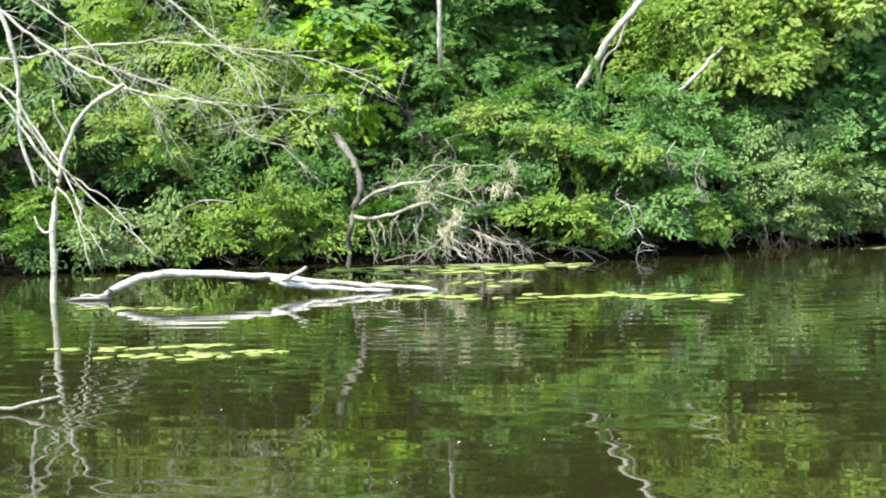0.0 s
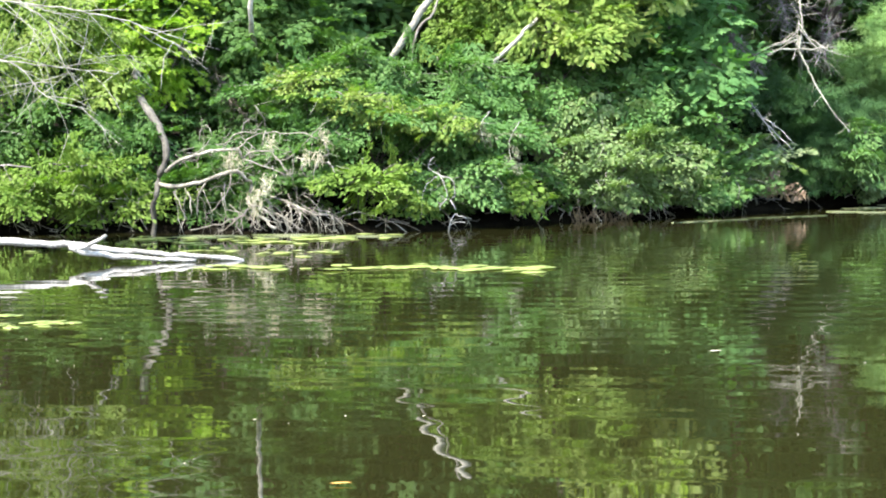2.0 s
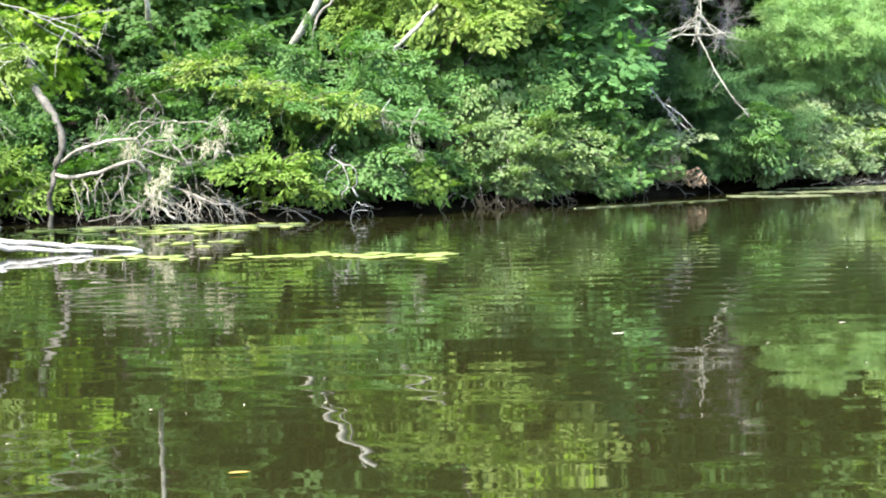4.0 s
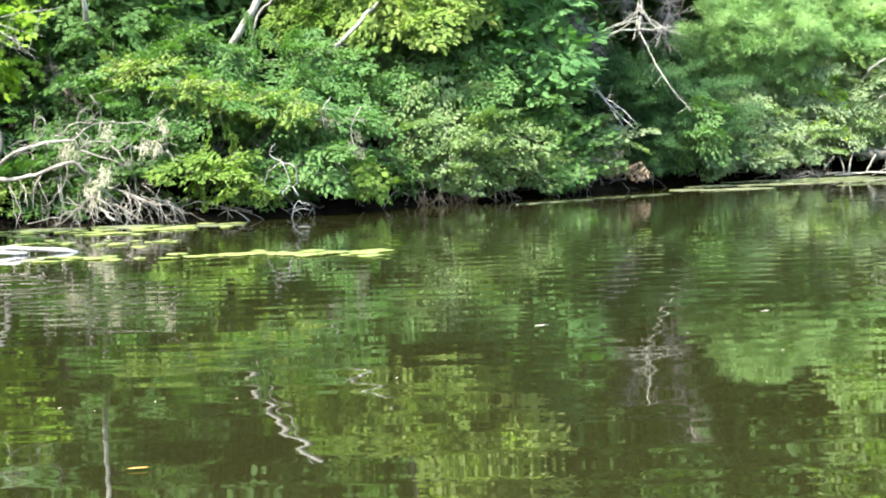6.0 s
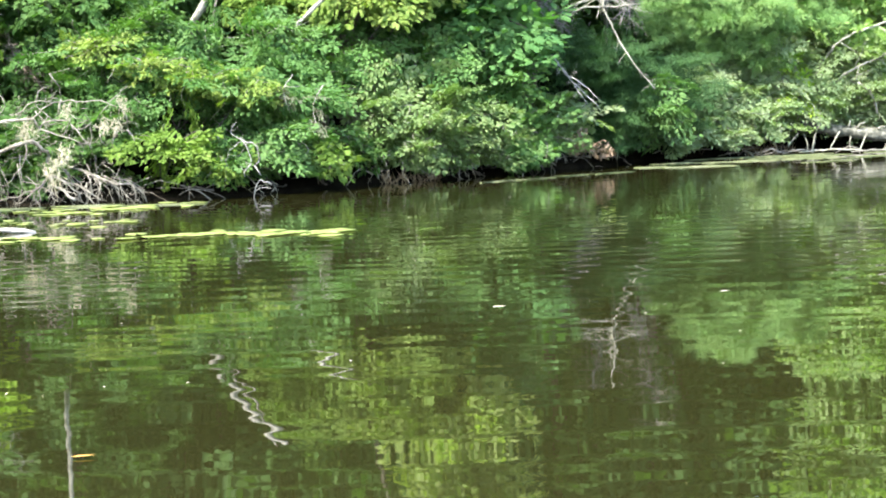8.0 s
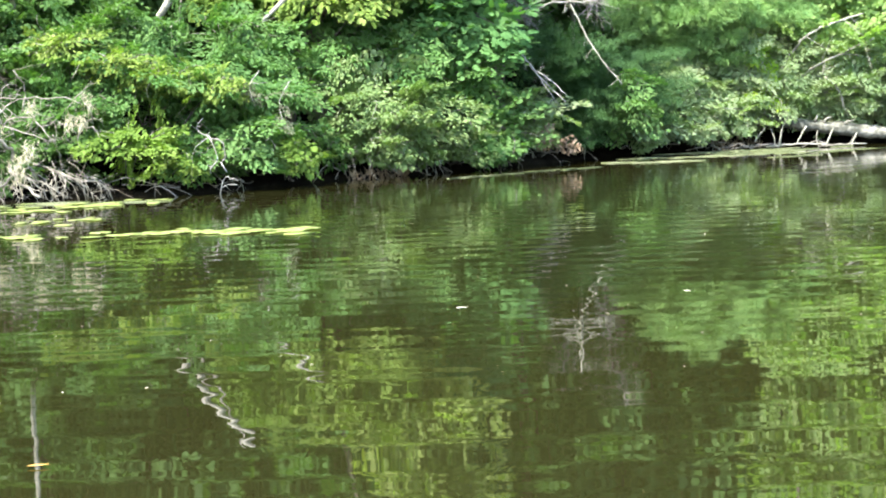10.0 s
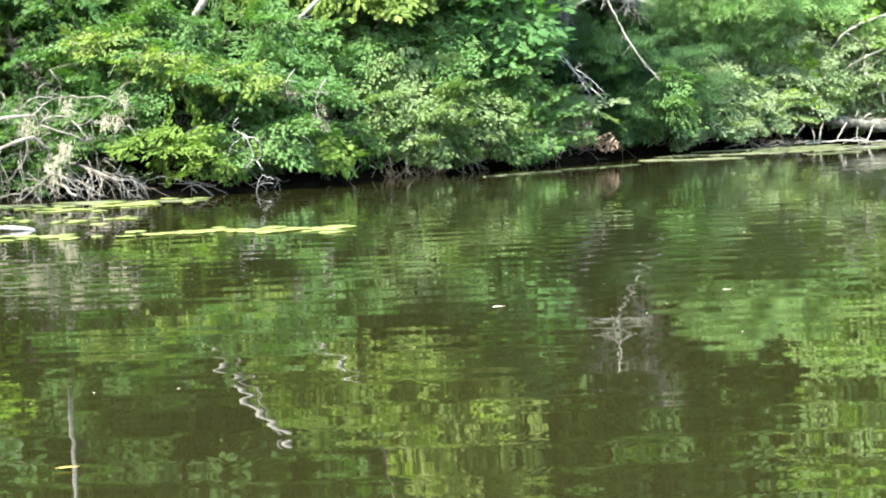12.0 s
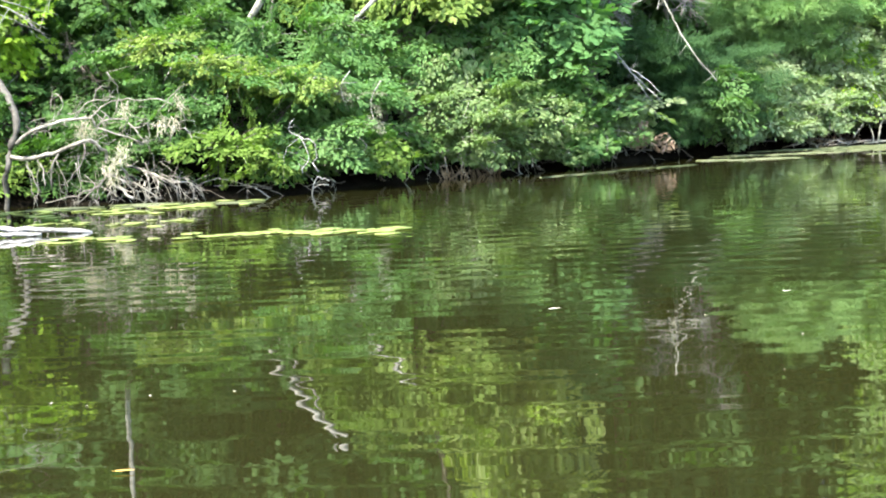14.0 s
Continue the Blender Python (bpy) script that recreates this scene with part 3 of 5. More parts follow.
shrub("shrub", "low dark green growth hanging to the water", "shrub", bank(-2.4, 0.5),
      [lump(-3.0, 23.2, 0.4, 0.5, 0.22), lump(-2.2, 23.8, 0.42, 0.45, 0.24), lump(-1.4, 24.6, 0.42, 0.45, 0.25)], DEEP, rng, size=0.074, group=SHRUBS)
shrub("shrub", "low pale green growth trailing into the water", "shrub", bank(0.2, 0.4),
      [lump(-0.2, 25.7, 0.3, 0.5, 0.2), lump(0.5, 26.2, 0.36, 0.45, 0.24), lump(1.3, 27.0, 0.36, 0.4, 0.24)], GREY, rng, size=0.074, group=SHRUBS, bare=8)
# shade on the slope foot is put into this leaf colour
shrub("shrub", "shrub at the foot of the slope, leaf green darkened for shade", "shrub", bank(-5.0, 1.4),
      [lump(-5.0, 23.8, 2.0, 0.7, 0.45), lump(-4.4, 24.2, 2.35, 0.6, 0.35), lump(-5.7, 23.7, 1.3, 0.6, 0.4)], DEEP, rng, size=0.08, group=SHRUBS)
shrub("shrub", "pale green shrub over the far waterline", "shrub", bank(3.9, 0.5),
      [lump(3.7, 29.8, 0.6, 0.5, 0.4), lump(4.3, 30.2, 1.0, 0.6, 0.4)], PALE, rng, size=0.078, cover=2.2, group=SHRUBS)


def tree(name, label, base, top, lumps, mat, rng, kind="oval", size=0.1, cover=1.5, r=0.1, bark=None, group="trees of the wood edge", droop=0.15, bend=0.3, upright=False):
    """A tree: tapered trunk, limbs out to each mass of leaves, a crown with gaps."""
    ob = thing(name, base, label, "tree", group)
    trunk, crown = Build(), Build()
    b, t = np.asarray(base, float), np.asarray(top, float)
    line = tube(trunk, [b - (0, 0, 0.1), b * 0.6 + t * 0.4 + rng.normal(0, bend, 3) * (1, 1, 0.2), t], r, r * 0.35, 9, 0.25, rng, 0.01)
    part("trunk", trunk, bark or BARK, ob)
    for c, rad in lumps:
        if group != "trees of the wood" and not upright:
            c = (c[0], c[1] + 0.3 * max(0.0, c[2] - 3.1), c[2])
        high = c[2] > 3.5
        ends = lump_leaves(crown, c, rad, rng, "oval" if high else kind, size * (1.7 if c[2] > 6.2 else 1.25) if high else size, cover, droop)
        i = int(np.argmin(np.linalg.norm(line - (np.asarray(c) - (0, 0, 0.5)), axis=1)))
        limb = Build()
        mid = (line[i] + np.asarray(c)) / 2 + (0, 0, 0.15)
        out = tube(limb, [line[i], mid, np.asarray(c, float)], r * 0.35, 0.015, 6, 0.2, rng, 0.012)
        spray = Build()
        for e in ends[rng.integers(0, len(ends), 7)]:
            tube(spray, [out[len(out) * 2 // 3], (e + np.asarray(c)) / 2, e], 0.012, 0.004, 4, 0.2, rng, 0.01)
        bough = part("limb", limb, bark or BARK, ob)
        tagged(part("twig", spray, bark or BARK, bough), kind="stuff")
    part("crown", crown, mat, ob)
    return ob


tree("maple_tree", "deep green maple leaning out above the root tangle", bank(-5.9, 3.0), (-5.6, 25.2, 6.0),
     [lump(-6.2, 24.6, 2.75, 0.9, 0.6), lump(-5.2, 24.9, 2.8, 0.9, 0.6), lump(-6.0, 24.9, 3.8, 1.2, 0.7), lump(-5.5, 25.2, 4.3, 0.8, 0.6), lump(-5.7, 25.3, 5.3, 1.3, 0.9)], DEEP, rng, "maple", 0.105)
tree("maple_tree", "bright lime maple beside bare fallen branches", bank(-7.3, 2.4), (-7.3, 24.2, 3.4),
     [lump(-6.9, 23.3, 2.75, 0.6, 0.45), lump(-6.8, 23.3, 2.15, 0.3, 0.26), lump(-7.5, 23.5, 3.2, 0.8, 0.5)], VIVID, rng, "maple", 0.105)
tree("maple_tree", "green maple standing behind the bright lime one", bank(-7.6, 3.2), (-7.4, 25.4, 6.6),
     [lump(-8.0, 24.4, 4.2, 1.1, 0.7), lump(-6.9, 24.6, 5.2, 1.1, 0.8), lump(-7.5, 24.8, 6.2, 1.2, 0.8)], GREEN, rng, "maple", 0.11)
tree("oak_tree", "young oak with large lobed bluish-green leaves", bank(0.6, 2.2), (0.5, 28.0, 6.5),
     [lump(-0.1, 26.6, 2.6, 0.65, 0.5), lump(0.55, 26.5, 2.45, 0.6, 0.45), lump(0.75, 26.4, 1.95, 0.45, 0.34), lump(0.85, 26.7, 2.9, 0.45, 0.4), lump(0.2, 26.9, 3.3, 0.8, 0.4)], BLUE, rng, "oak", 0.16, 1.5)
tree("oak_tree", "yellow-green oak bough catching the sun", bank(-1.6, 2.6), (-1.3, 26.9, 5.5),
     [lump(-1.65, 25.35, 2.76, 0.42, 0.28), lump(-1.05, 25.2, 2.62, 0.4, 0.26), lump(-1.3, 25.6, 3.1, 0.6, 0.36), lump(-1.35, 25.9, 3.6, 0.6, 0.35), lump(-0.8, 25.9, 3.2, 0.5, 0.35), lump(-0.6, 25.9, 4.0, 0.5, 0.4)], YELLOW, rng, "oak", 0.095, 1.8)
tree("birch_sapling", "green sapling between leaning pale trunks", bank(-2.4, 2.6), (-2.6, 26.5, 3.5),
     [lump(-2.6, 26.1, 2.8, 0.6, 0.5), lump(-2.4, 26.0, 3.4, 0.65, 0.5), lump(-3.0, 26.3, 3.4, 0.5, 0.4)], LIME, rng, size=0.08, cover=1.8, r=0.04)
tree("maple_tree", "tall yellow-green maple above the pond, full sun painted into its leaves", bank(-0.3, 3.0), (0.2, 28.2, 8.5),
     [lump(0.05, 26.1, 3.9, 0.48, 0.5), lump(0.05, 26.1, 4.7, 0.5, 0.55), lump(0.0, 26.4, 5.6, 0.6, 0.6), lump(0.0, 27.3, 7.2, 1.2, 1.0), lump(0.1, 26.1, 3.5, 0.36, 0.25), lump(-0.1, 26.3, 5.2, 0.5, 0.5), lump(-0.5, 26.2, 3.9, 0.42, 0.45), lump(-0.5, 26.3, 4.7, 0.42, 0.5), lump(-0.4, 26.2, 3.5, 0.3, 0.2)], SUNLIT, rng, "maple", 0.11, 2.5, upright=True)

tree("maple_tree", "sunlit green maple above the fallen tree", bank(-9.0, 2.0), (-8.8, 24.0, 7.5),
     [lump(-9.3, 23.4, 3.3, 0.9, 0.6), lump(-8.6, 23.4, 4.4, 1.1, 0.7), lump(-9.8, 23.4, 4.9, 1.0, 0.8), lump(-9.0, 23.6, 6.2, 1.4, 1.0)], LIME, rng, "maple", 0.115)
tree("maple_tree", "green maple with a rounded crown over the slope", bank(-2.3, 4.6), (-2.2, 28.6, 7.5),
     [lump(-2.0, 26.5, 4.3, 0.8, 0.6), lump(-1.5, 26.6, 5.2, 0.9, 0.7), lump(-2.1, 26.6, 6.4, 1.1, 0.8)], GREEN, rng, "maple", 0.115)
tree("maple_tree", "bright lime tree beside the far fallen log", bank(7.0, 2.9), (7.2, 35.0, 8.5),
     [lump(6.8, 31.6, 1.95, 0.7, 0.4), lump(7.7, 31.5, 1.75, 0.8, 0.45), lump(7.0, 32.0, 2.75, 0.8, 0.45), lump(8.1, 32.0, 2.8, 0.9, 0.5), lump(7.3, 32.7, 3.8, 1.0, 0.55), lump(8.5, 33.4, 4.8, 1.2, 0.7), lump(7.4, 33.5, 5.2, 1.0, 0.7), lump(6.4, 31.6, 2.7, 0.45, 0.4), lump(6.6, 32.4, 3.6, 0.6, 0.45), lump(8.9, 34.0, 6.4, 1.3, 1.0), lump(7.2, 34.0, 6.5, 1.0, 0.7)], SALLOW, rng, "maple", 0.11, 2.1, r=0.07, bend=0.1, upright=True)
tree("maple_tree", "light green tree at the bend of the bank", bank(10.2, 2.0), (10.2, 33.8, 8.0),
     [lump(9.6, 32.9, 2.4, 1.0, 0.7), lump(10.6, 32.9, 3.2, 1.2, 0.9), lump(9.9, 33.2, 4.8, 1.5, 1.1)], GREEN, rng, "maple", 0.12)

# the wood behind: trunks and crowns up to the sky, mostly in shade-darkened leaf colour
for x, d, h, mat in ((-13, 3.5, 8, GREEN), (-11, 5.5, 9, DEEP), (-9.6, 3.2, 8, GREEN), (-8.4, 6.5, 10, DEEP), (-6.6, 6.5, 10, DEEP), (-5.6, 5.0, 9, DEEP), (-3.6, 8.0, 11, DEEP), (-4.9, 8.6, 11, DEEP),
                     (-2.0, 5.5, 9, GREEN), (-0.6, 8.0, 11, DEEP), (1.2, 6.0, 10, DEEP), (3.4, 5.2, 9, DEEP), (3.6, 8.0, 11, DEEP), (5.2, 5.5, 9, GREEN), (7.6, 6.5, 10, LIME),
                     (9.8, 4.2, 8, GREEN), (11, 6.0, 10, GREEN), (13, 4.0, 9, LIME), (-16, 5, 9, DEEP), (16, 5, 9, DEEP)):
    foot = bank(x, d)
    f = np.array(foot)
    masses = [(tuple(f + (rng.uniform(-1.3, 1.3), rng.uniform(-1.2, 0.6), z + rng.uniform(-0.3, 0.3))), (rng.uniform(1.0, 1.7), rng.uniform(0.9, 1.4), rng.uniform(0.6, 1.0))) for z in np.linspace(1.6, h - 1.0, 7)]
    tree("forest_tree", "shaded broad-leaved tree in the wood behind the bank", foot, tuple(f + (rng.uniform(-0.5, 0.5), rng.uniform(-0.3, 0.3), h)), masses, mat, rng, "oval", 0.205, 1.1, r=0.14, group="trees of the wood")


def far_woods():
    b = Build()
    for _ in range(520):
        x = rng.uniform(-55, 55)
        z = rng.uniform(0.0, 15)
        y = shore(np.clip(x, -16, 14)) + rng.uniform(13, 20) + 0.1 * abs(x)
        lump_leaves(b, (x, y, z + 2), (2.4, 1.4, 1.8), rng, "oval", 1.05, 1.1, tier=1.4)
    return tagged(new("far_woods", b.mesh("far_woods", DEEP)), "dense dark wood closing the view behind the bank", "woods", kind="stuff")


far_woods()


# ---- pines and dead conifers ----
def pine(name, label, base, top, lumps, mat, rng, kind="needle", size=0.14, cover=1.4, r=0.12, flat=0.5):
    ob = thing(name, base, label, "conifer", "conifers of the bank")
    trunk, crown = Build(), Build()
    b, t = np.asarray(base, float), np.asarray(top, float)
    line = tube(trunk, [b - (0, 0, 0.1), (b + t) / 2, t], r, r * 0.3, 9, 0.25, rng, 0.01)
    part("trunk", trunk, BARK, ob)
    for c, rad in lumps:
        ends = lump_leaves(crown, c, rad, rng, kind, size, cover, 0.05, flat, 0.34)
        i = int(np.argmin(np.linalg.norm(line - np.asarray(c), axis=1)))
        bough = Build()
        out = tube(bough, [line[i], (line[i] + np.asarray(c)) / 2 + (0, 0, 0.1), np.asarray(c, float)], 0.03, 0.01, 6, 0.2, rng, 0.01)
        spray = Build()
        for e in ends[rng.integers(0, len(ends), 9)]:
            tube(spray, [out[-2], (e + out[-1]) / 2, e], 0.009, 0.004, 4, 0.2, rng, 0.008)
        arm = part("bough", bough, BARK, ob)
        tagged(part("twig", spray, BARK, arm), kind="stuff")
    part("crown", crown, mat, ob)
    return ob


pine("white_pine", "white pine with soft bright green needle boughs over the bank", bank(4.6, 1.6), (4.8, 32.2, 3.7),
     [lump(3.7, 30.4, 2.55, 0.4, 0.17), lump(4.3, 30.3, 2.78, 0.5, 0.2), lump(5.0, 30.4, 2.68, 0.5, 0.2), lump(5.5, 30.6, 2.4, 0.4, 0.16), lump(4.6, 30.2, 2.36, 0.5, 0.15), lump(3.75, 30.5, 2.2, 0.32, 0.13),
      lump(4.2, 30.6, 1.95, 0.38, 0.14), lump(4.9, 30.5, 1.98, 0.42, 0.15), lump(5.3, 30.7, 1.65, 0.32, 0.13),
      lump(4.2, 30.9, 3.15, 0.5, 0.2), lump(5.0, 31.0, 3.2, 0.5, 0.2), lump(4.6, 31.2, 3.5, 0.42, 0.18)], PINE, rng, cover=2.6)
pine("white_pine", "taller white pine behind with light green needles", bank(6.0, 2.4), (6.1, 33.4, 3.7),
     [lump(6.0, 31.2, 2.5, 0.42, 0.17), lump(6.5, 31.2, 2.36, 0.42, 0.15), lump(6.2, 31.4, 2.85, 0.42, 0.17), lump(5.9, 31.5, 3.2, 0.4, 0.18), lump(6.8, 31.3, 2.1, 0.36, 0.13)], PINE, rng, cover=2.6)
pine("hemlock", "dark hemlock with dense drooping boughs to the water", bank(2.7, 1.4), (2.75, 30.9, 2.1),
     [lump(1.4, 28.2, 1.98, 0.45, 0.2), lump(2.3, 28.7, 1.2, 0.7, 0.4), lump(3.0, 28.9, 1.0, 0.6, 0.45), lump(2.0, 28.1, 1.72, 0.7, 0.25), lump(2.7, 28.8, 1.6, 0.65, 0.28), lump(3.4, 29.4, 1.35, 0.5, 0.4), lump(2.5, 28.5, 0.7, 0.5, 0.3)], HEMLOCK, rng, "needle", 0.11, 2.4, flat=0.9)


def limbs(name, label, category, base, lines, mat, rng, twig=(), mark="limb", group="", knotty=0.008):
    """A dead tree or branch: each main limb is a part, with its own bare twigs."""
    ob = thing(name, base, label, category, group)
    for n, (points, r0, r1) in enumerate(lines):
        b = Build()
        line = tube(b, points, r0, r1, 8, 0.1, rng, knotty)
        if n < len(twig) and twig[n][0]:
            count, length, thick = twig[n]
            spray = Build()
            twigs_on(spray, line, count, length, thick, rng)
            tagged(part("twig", spray, mat, part(mark, b, mat, ob)), kind="stuff")
        else:
            part(mark, b, mat, ob)
    return ob


hub = np.array((2.25, 27.30, 2.53))
rays = []
for k in range(12):
    a = k / 12 * 2 * math.pi + rng.uniform(-0.2, 0.2)
    size = rng.uniform(0.45, 1.0)
    way = np.array((math.cos(a), math.sin(a) * 0.7, rng.uniform(-0.25, 0.2)))
    rays.append(([hub + (0, 0, rng.uniform(-0.05, 0.45)), hub + way * size * 0.55 + (0, 0, 0.05), hub + way * size - (0, 0, rng.uniform(0.0, 0.2))], 0.0075, 0.003))
limbs("dead_conifer", "dead grey conifer top with bare radiating twigs", "dead tree", bank(2.4, 2.6),
      [([bank(2.4, 2.6), (2.5, 30.2, 2.2), (2.31, 27.79, 2.71), hub, (2.25, 27.25, 2.58)], 0.045, 0.02),
       ([hub, (2.31, 27.40, 2.95), (2.25, 27.59, 3.44)], 0.016, 0.008),
       ([hub, (2.42, 27.01, 2.08), (2.68, 26.81, 1.61), (2.99, 26.71, 1.22)], 0.014, 0.006),
       ([hub, (1.88, 27.20, 2.51), (1.63, 27.20, 2.31)], 0.013, 0.005),
       ([hub, (2.54, 27.20, 2.52), (2.83, 27.20, 2.56)], 0.012, 0.005)] + rays, BLEACHED, rng,
      [(4, 0.4, 0.006), (8, 0.4, 0.005), (9, 0.22, 0.004), (4, 0.2, 0.004), (5, 0.2, 0.004)] + [(2, 0.2, 0.003)] * 12)
limbs("dead_branch", "spray of pale dead twigs hanging in front of the hemlock", "dead branch", (1.5, 28.0, 1.75),
      [([(1.45, 27.7, 1.8), (1.56, 26.6, 1.58), (1.77, 26.7, 1.32), (2.11, 26.6, 0.97)], 0.016, 0.005),
       ([(1.56, 26.9, 1.58), (1.80, 26.6, 1.22), (1.98, 26.6, 0.95)], 0.010, 0.003),
       ([(1.6, 26.85, 1.5), (1.86, 26.65, 1.34), (2.12, 26.6, 1.08)], 0.009, 0.003)], DRIFT, rng, [(8, 0.2, 0.003), (6, 0.16, 0.003), (6, 0.16, 0.003)])
for spot in ((1.5, 29.2, 2.6), (2.9, 29.2, 2.9), (2.1, 29.4, 3.6), (3.2, 29.6, 4.1)):
    p = np.array(spot)
    limbs("dead_branch", "brown tangle of fine bare twigs in the shade", "dead branch", tuple(p),
          [([p + (0, 0.5, 0.3), p, p + (rng.uniform(-0.5, 0.5), -0.4, -0.6)], 0.012, 0.004)] * 2, GREYWOOD, rng, [(34, 0.55, 0.005), (30, 0.5, 0.005)])

for spot in ((-6.0, 23.5, 2.0), (-5.75, 23.4, 1.75)):
    p = np.array(spot)
    limbs("dead_branch", "reddish-brown withered branch tangle among the green shrubs", "dead branch", tuple(p),
          [([p + (-0.2, 0.5, 0.3), p, p + (0.25, -0.25, -0.3)], 0.012, 0.004)] * 2, BARK, rng, [(22, 0.3, 0.004), (20, 0.3, 0.004)])

# ---- leaning trunks on the slope ----
limbs("leaning_birch", "pale birch trunk leaning out of the dark wood", "tree", bank(-5.0, 2.8),
      [([bank(-5.0, 2.8), (-4.1, 25.2, 1.95), (-3.71, 25.0, 2.54), (-3.23, 25.0, 3.23), (-2.82, 25.1, 3.7), (-2.75, 25.2, 3.8)], 0.064, 0.046)], BIRCH, rng, mark="trunk")
limbs("slender_tree", "thin grey trunk leaning through the leaves", "tree", bank(-3.9, 2.2),
      [([bank(-3.9, 2.2), (-2.75, 25.0, 1.82), (-2.4, 24.9, 2.18), (-2.03, 24.9, 2.55), (-1.78, 25.1, 2.82), (-1.5, 25.7, 3.15), (-1.1, 26.3, 3.6), (-0.8, 26.7, 4.1)], 0.036, 0.018)], BIRCH, rng, mark="trunk")
limbs("slender_tree", "slender pale stem beside the leaning birch", "tree", bank(-3.8, 2.9),
      [([bank(-3.8, 2.9), (-3.5, 25.3, 2.6), (-3.2, 25.3, 3.1), (-2.9, 25.4, 3.9)], 0.028, 0.014)], GREYWOOD, rng, mark="trunk")
limbs("upright_birch", "upright pale trunk rising out of the leaves", "tree", bank(-6.0, 2.8),
      [([bank(-6.0, 2.8), (-5.78, 24.7, 2.2), (-5.61, 23.8, 3.0), (-5.58, 23.72, 4.2), (-5.6, 23.9, 6.2)], 0.042, 0.028)], BIRCH, rng, mark="trunk")
for x, d, lean in ((-1.2, 5.4, -0.5), (-7.9, 4.2, 0.3), (-9.2, 4.5, -0.3)):
    foot = np.array(bank(x, d))
    limbs("bare_forest_tree", "dark slender trunk standing in the shaded wood", "tree", tuple(foot),
          [([foot - (0, 0, 0.1), foot + (lean * 0.5, 0, 2.5), foot + (lean * 1.3, 0.1, 6.0)], 0.07, 0.04)], BARK, rng, [(10, 0.8, 0.008)], "trunk", "trunks in the wood")

# ---- the ivy-grown trunk and the dead root tangle at the water ----
leaning = limbs("leaning_tree", "leaning grey-brown trunk with ivy above the roots", "tree", (-6.55, 22.0, 0.0),
      [([(-6.57, 22.04, -0.1), (-6.55, 22.04, 0.13), (-6.55, 21.99, 0.36), (-6.47, 21.91, 0.49), (-6.51, 22.1, 0.67), (-6.39, 22.15, 1.0), (-6.49, 22.3, 1.34), (-6.75, 22.5, 1.68), (-6.95, 22.7, 1.93), (-7.05, 23.1, 2.35), (-7.1, 23.5, 2.8)], 0.030, 0.072)], IVYBARK, rng, [(6, 0.3, 0.006)], "trunk")
main_roots = [
    ([(-6.47, 22.05, 0.66), (-6.19, 22.01, 0.62), (-5.87, 21.93, 0.68), (-5.67, 21.87, 0.74), (-5.46, 21.85, 0.83), (-5.32, 21.89, 0.76), (-5.22, 21.97, 0.68), (-5.23, 22.04, 0.57), (-5.27, 22.05, 0.46), (-5.21, 22.0, 0.34), (-5.04, 21.92, 0.18), (-4.87, 21.86, 0.05)], 0.029, 0.018),
    ([(-6.34, 21.92, 0.82), (-6.12, 21.86, 0.98), (-5.86, 21.85, 1.04), (-5.58, 21.9, 1.1), (-5.39, 21.98, 1.09), (-5.32, 22.04, 1.01), (-5.16, 22.04, 1.07), (-4.93, 21.99, 1.08)], 0.023, 0.010),
    ([(-5.15, 22.0, 0.5), (-4.95, 22.05, 0.48), (-4.7, 22.04, 0.38), (-4.44, 21.97, 0.29), (-4.14, 21.9, 0.23), (-4.0, 21.85, 0.12), (-3.97, 21.87, 0.02)], 0.018, 0.007),
    ([(-5.22, 22.03, 0.39), (-4.97, 21.96, 0.28), (-4.71, 21.89, 0.17), (-4.55, 21.85, 0.04)], 0.013, 0.006),
    ([(-5.24, 21.88, 0.33), (-5.38, 21.85, 0.2), (-5.61, 21.88, 0.13), (-6.03, 21.95, 0.05)], 0.014, 0.006),
]
hanging_roots = [
    ([(-4.42, 21.89, 0.29), (-4.35, 21.96, 0.18), (-4.33, 22.03, 0.01)], 0.011, 0.005),
    ([(-4.17, 22.04, 0.22), (-4.12, 22.05, 0.13), (-4.1, 22.0, 0.01)], 0.011, 0.005),
    ([(-4.6, 21.99, 0.33), (-4.54, 21.91, 0.19), (-4.57, 21.86, 0.01)], 0.011, 0.005),
    ([(-5.05, 21.85, 0.34), (-4.88, 21.86, 0.21), (-4.8, 21.93, 0.06)], 0.011, 0.005),
    ([(-5.4, 21.93, 0.19), (-5.61, 22.01, 0.05), (-5.68, 22.05, -0.02)], 0.011, 0.005),
    ([(-6.28, 22.05, 0.56), (-6.19, 22.02, 0.42), (-6.09, 21.95, 0.22)], 0.011, 0.005),
    ([(-6.06, 21.94, 0.56), (-5.98, 21.87, 0.4), (-6.02, 21.85, 0.22)], 0.011, 0.005),
    ([(-5.79, 21.85, 0.67), (-5.91, 21.9, 0.5), (-5.95, 21.98, 0.21)], 0.011, 0.005),
    ([(-5.49, 21.99, 0.8), (-5.51, 22.04, 0.62), (-5.65, 22.04, 0.41), (-5.73, 21.99, 0.29)], 0.011, 0.005),
    ([(-5.18, 22.04, 0.46), (-5.18, 21.98, 0.25), (-5.22, 21.9, 0.08)], 0.011, 0.005),
    ([(-4.7, 21.89, 0.38), (-4.65, 21.85, 0.23), (-4.72, 21.87, 0.04)], 0.011, 0.005),
    ([(-5.01, 21.88, 0.5), (-4.93, 21.95, 0.31), (-4.91, 22.02, 0.06)], 0.011, 0.005),
]
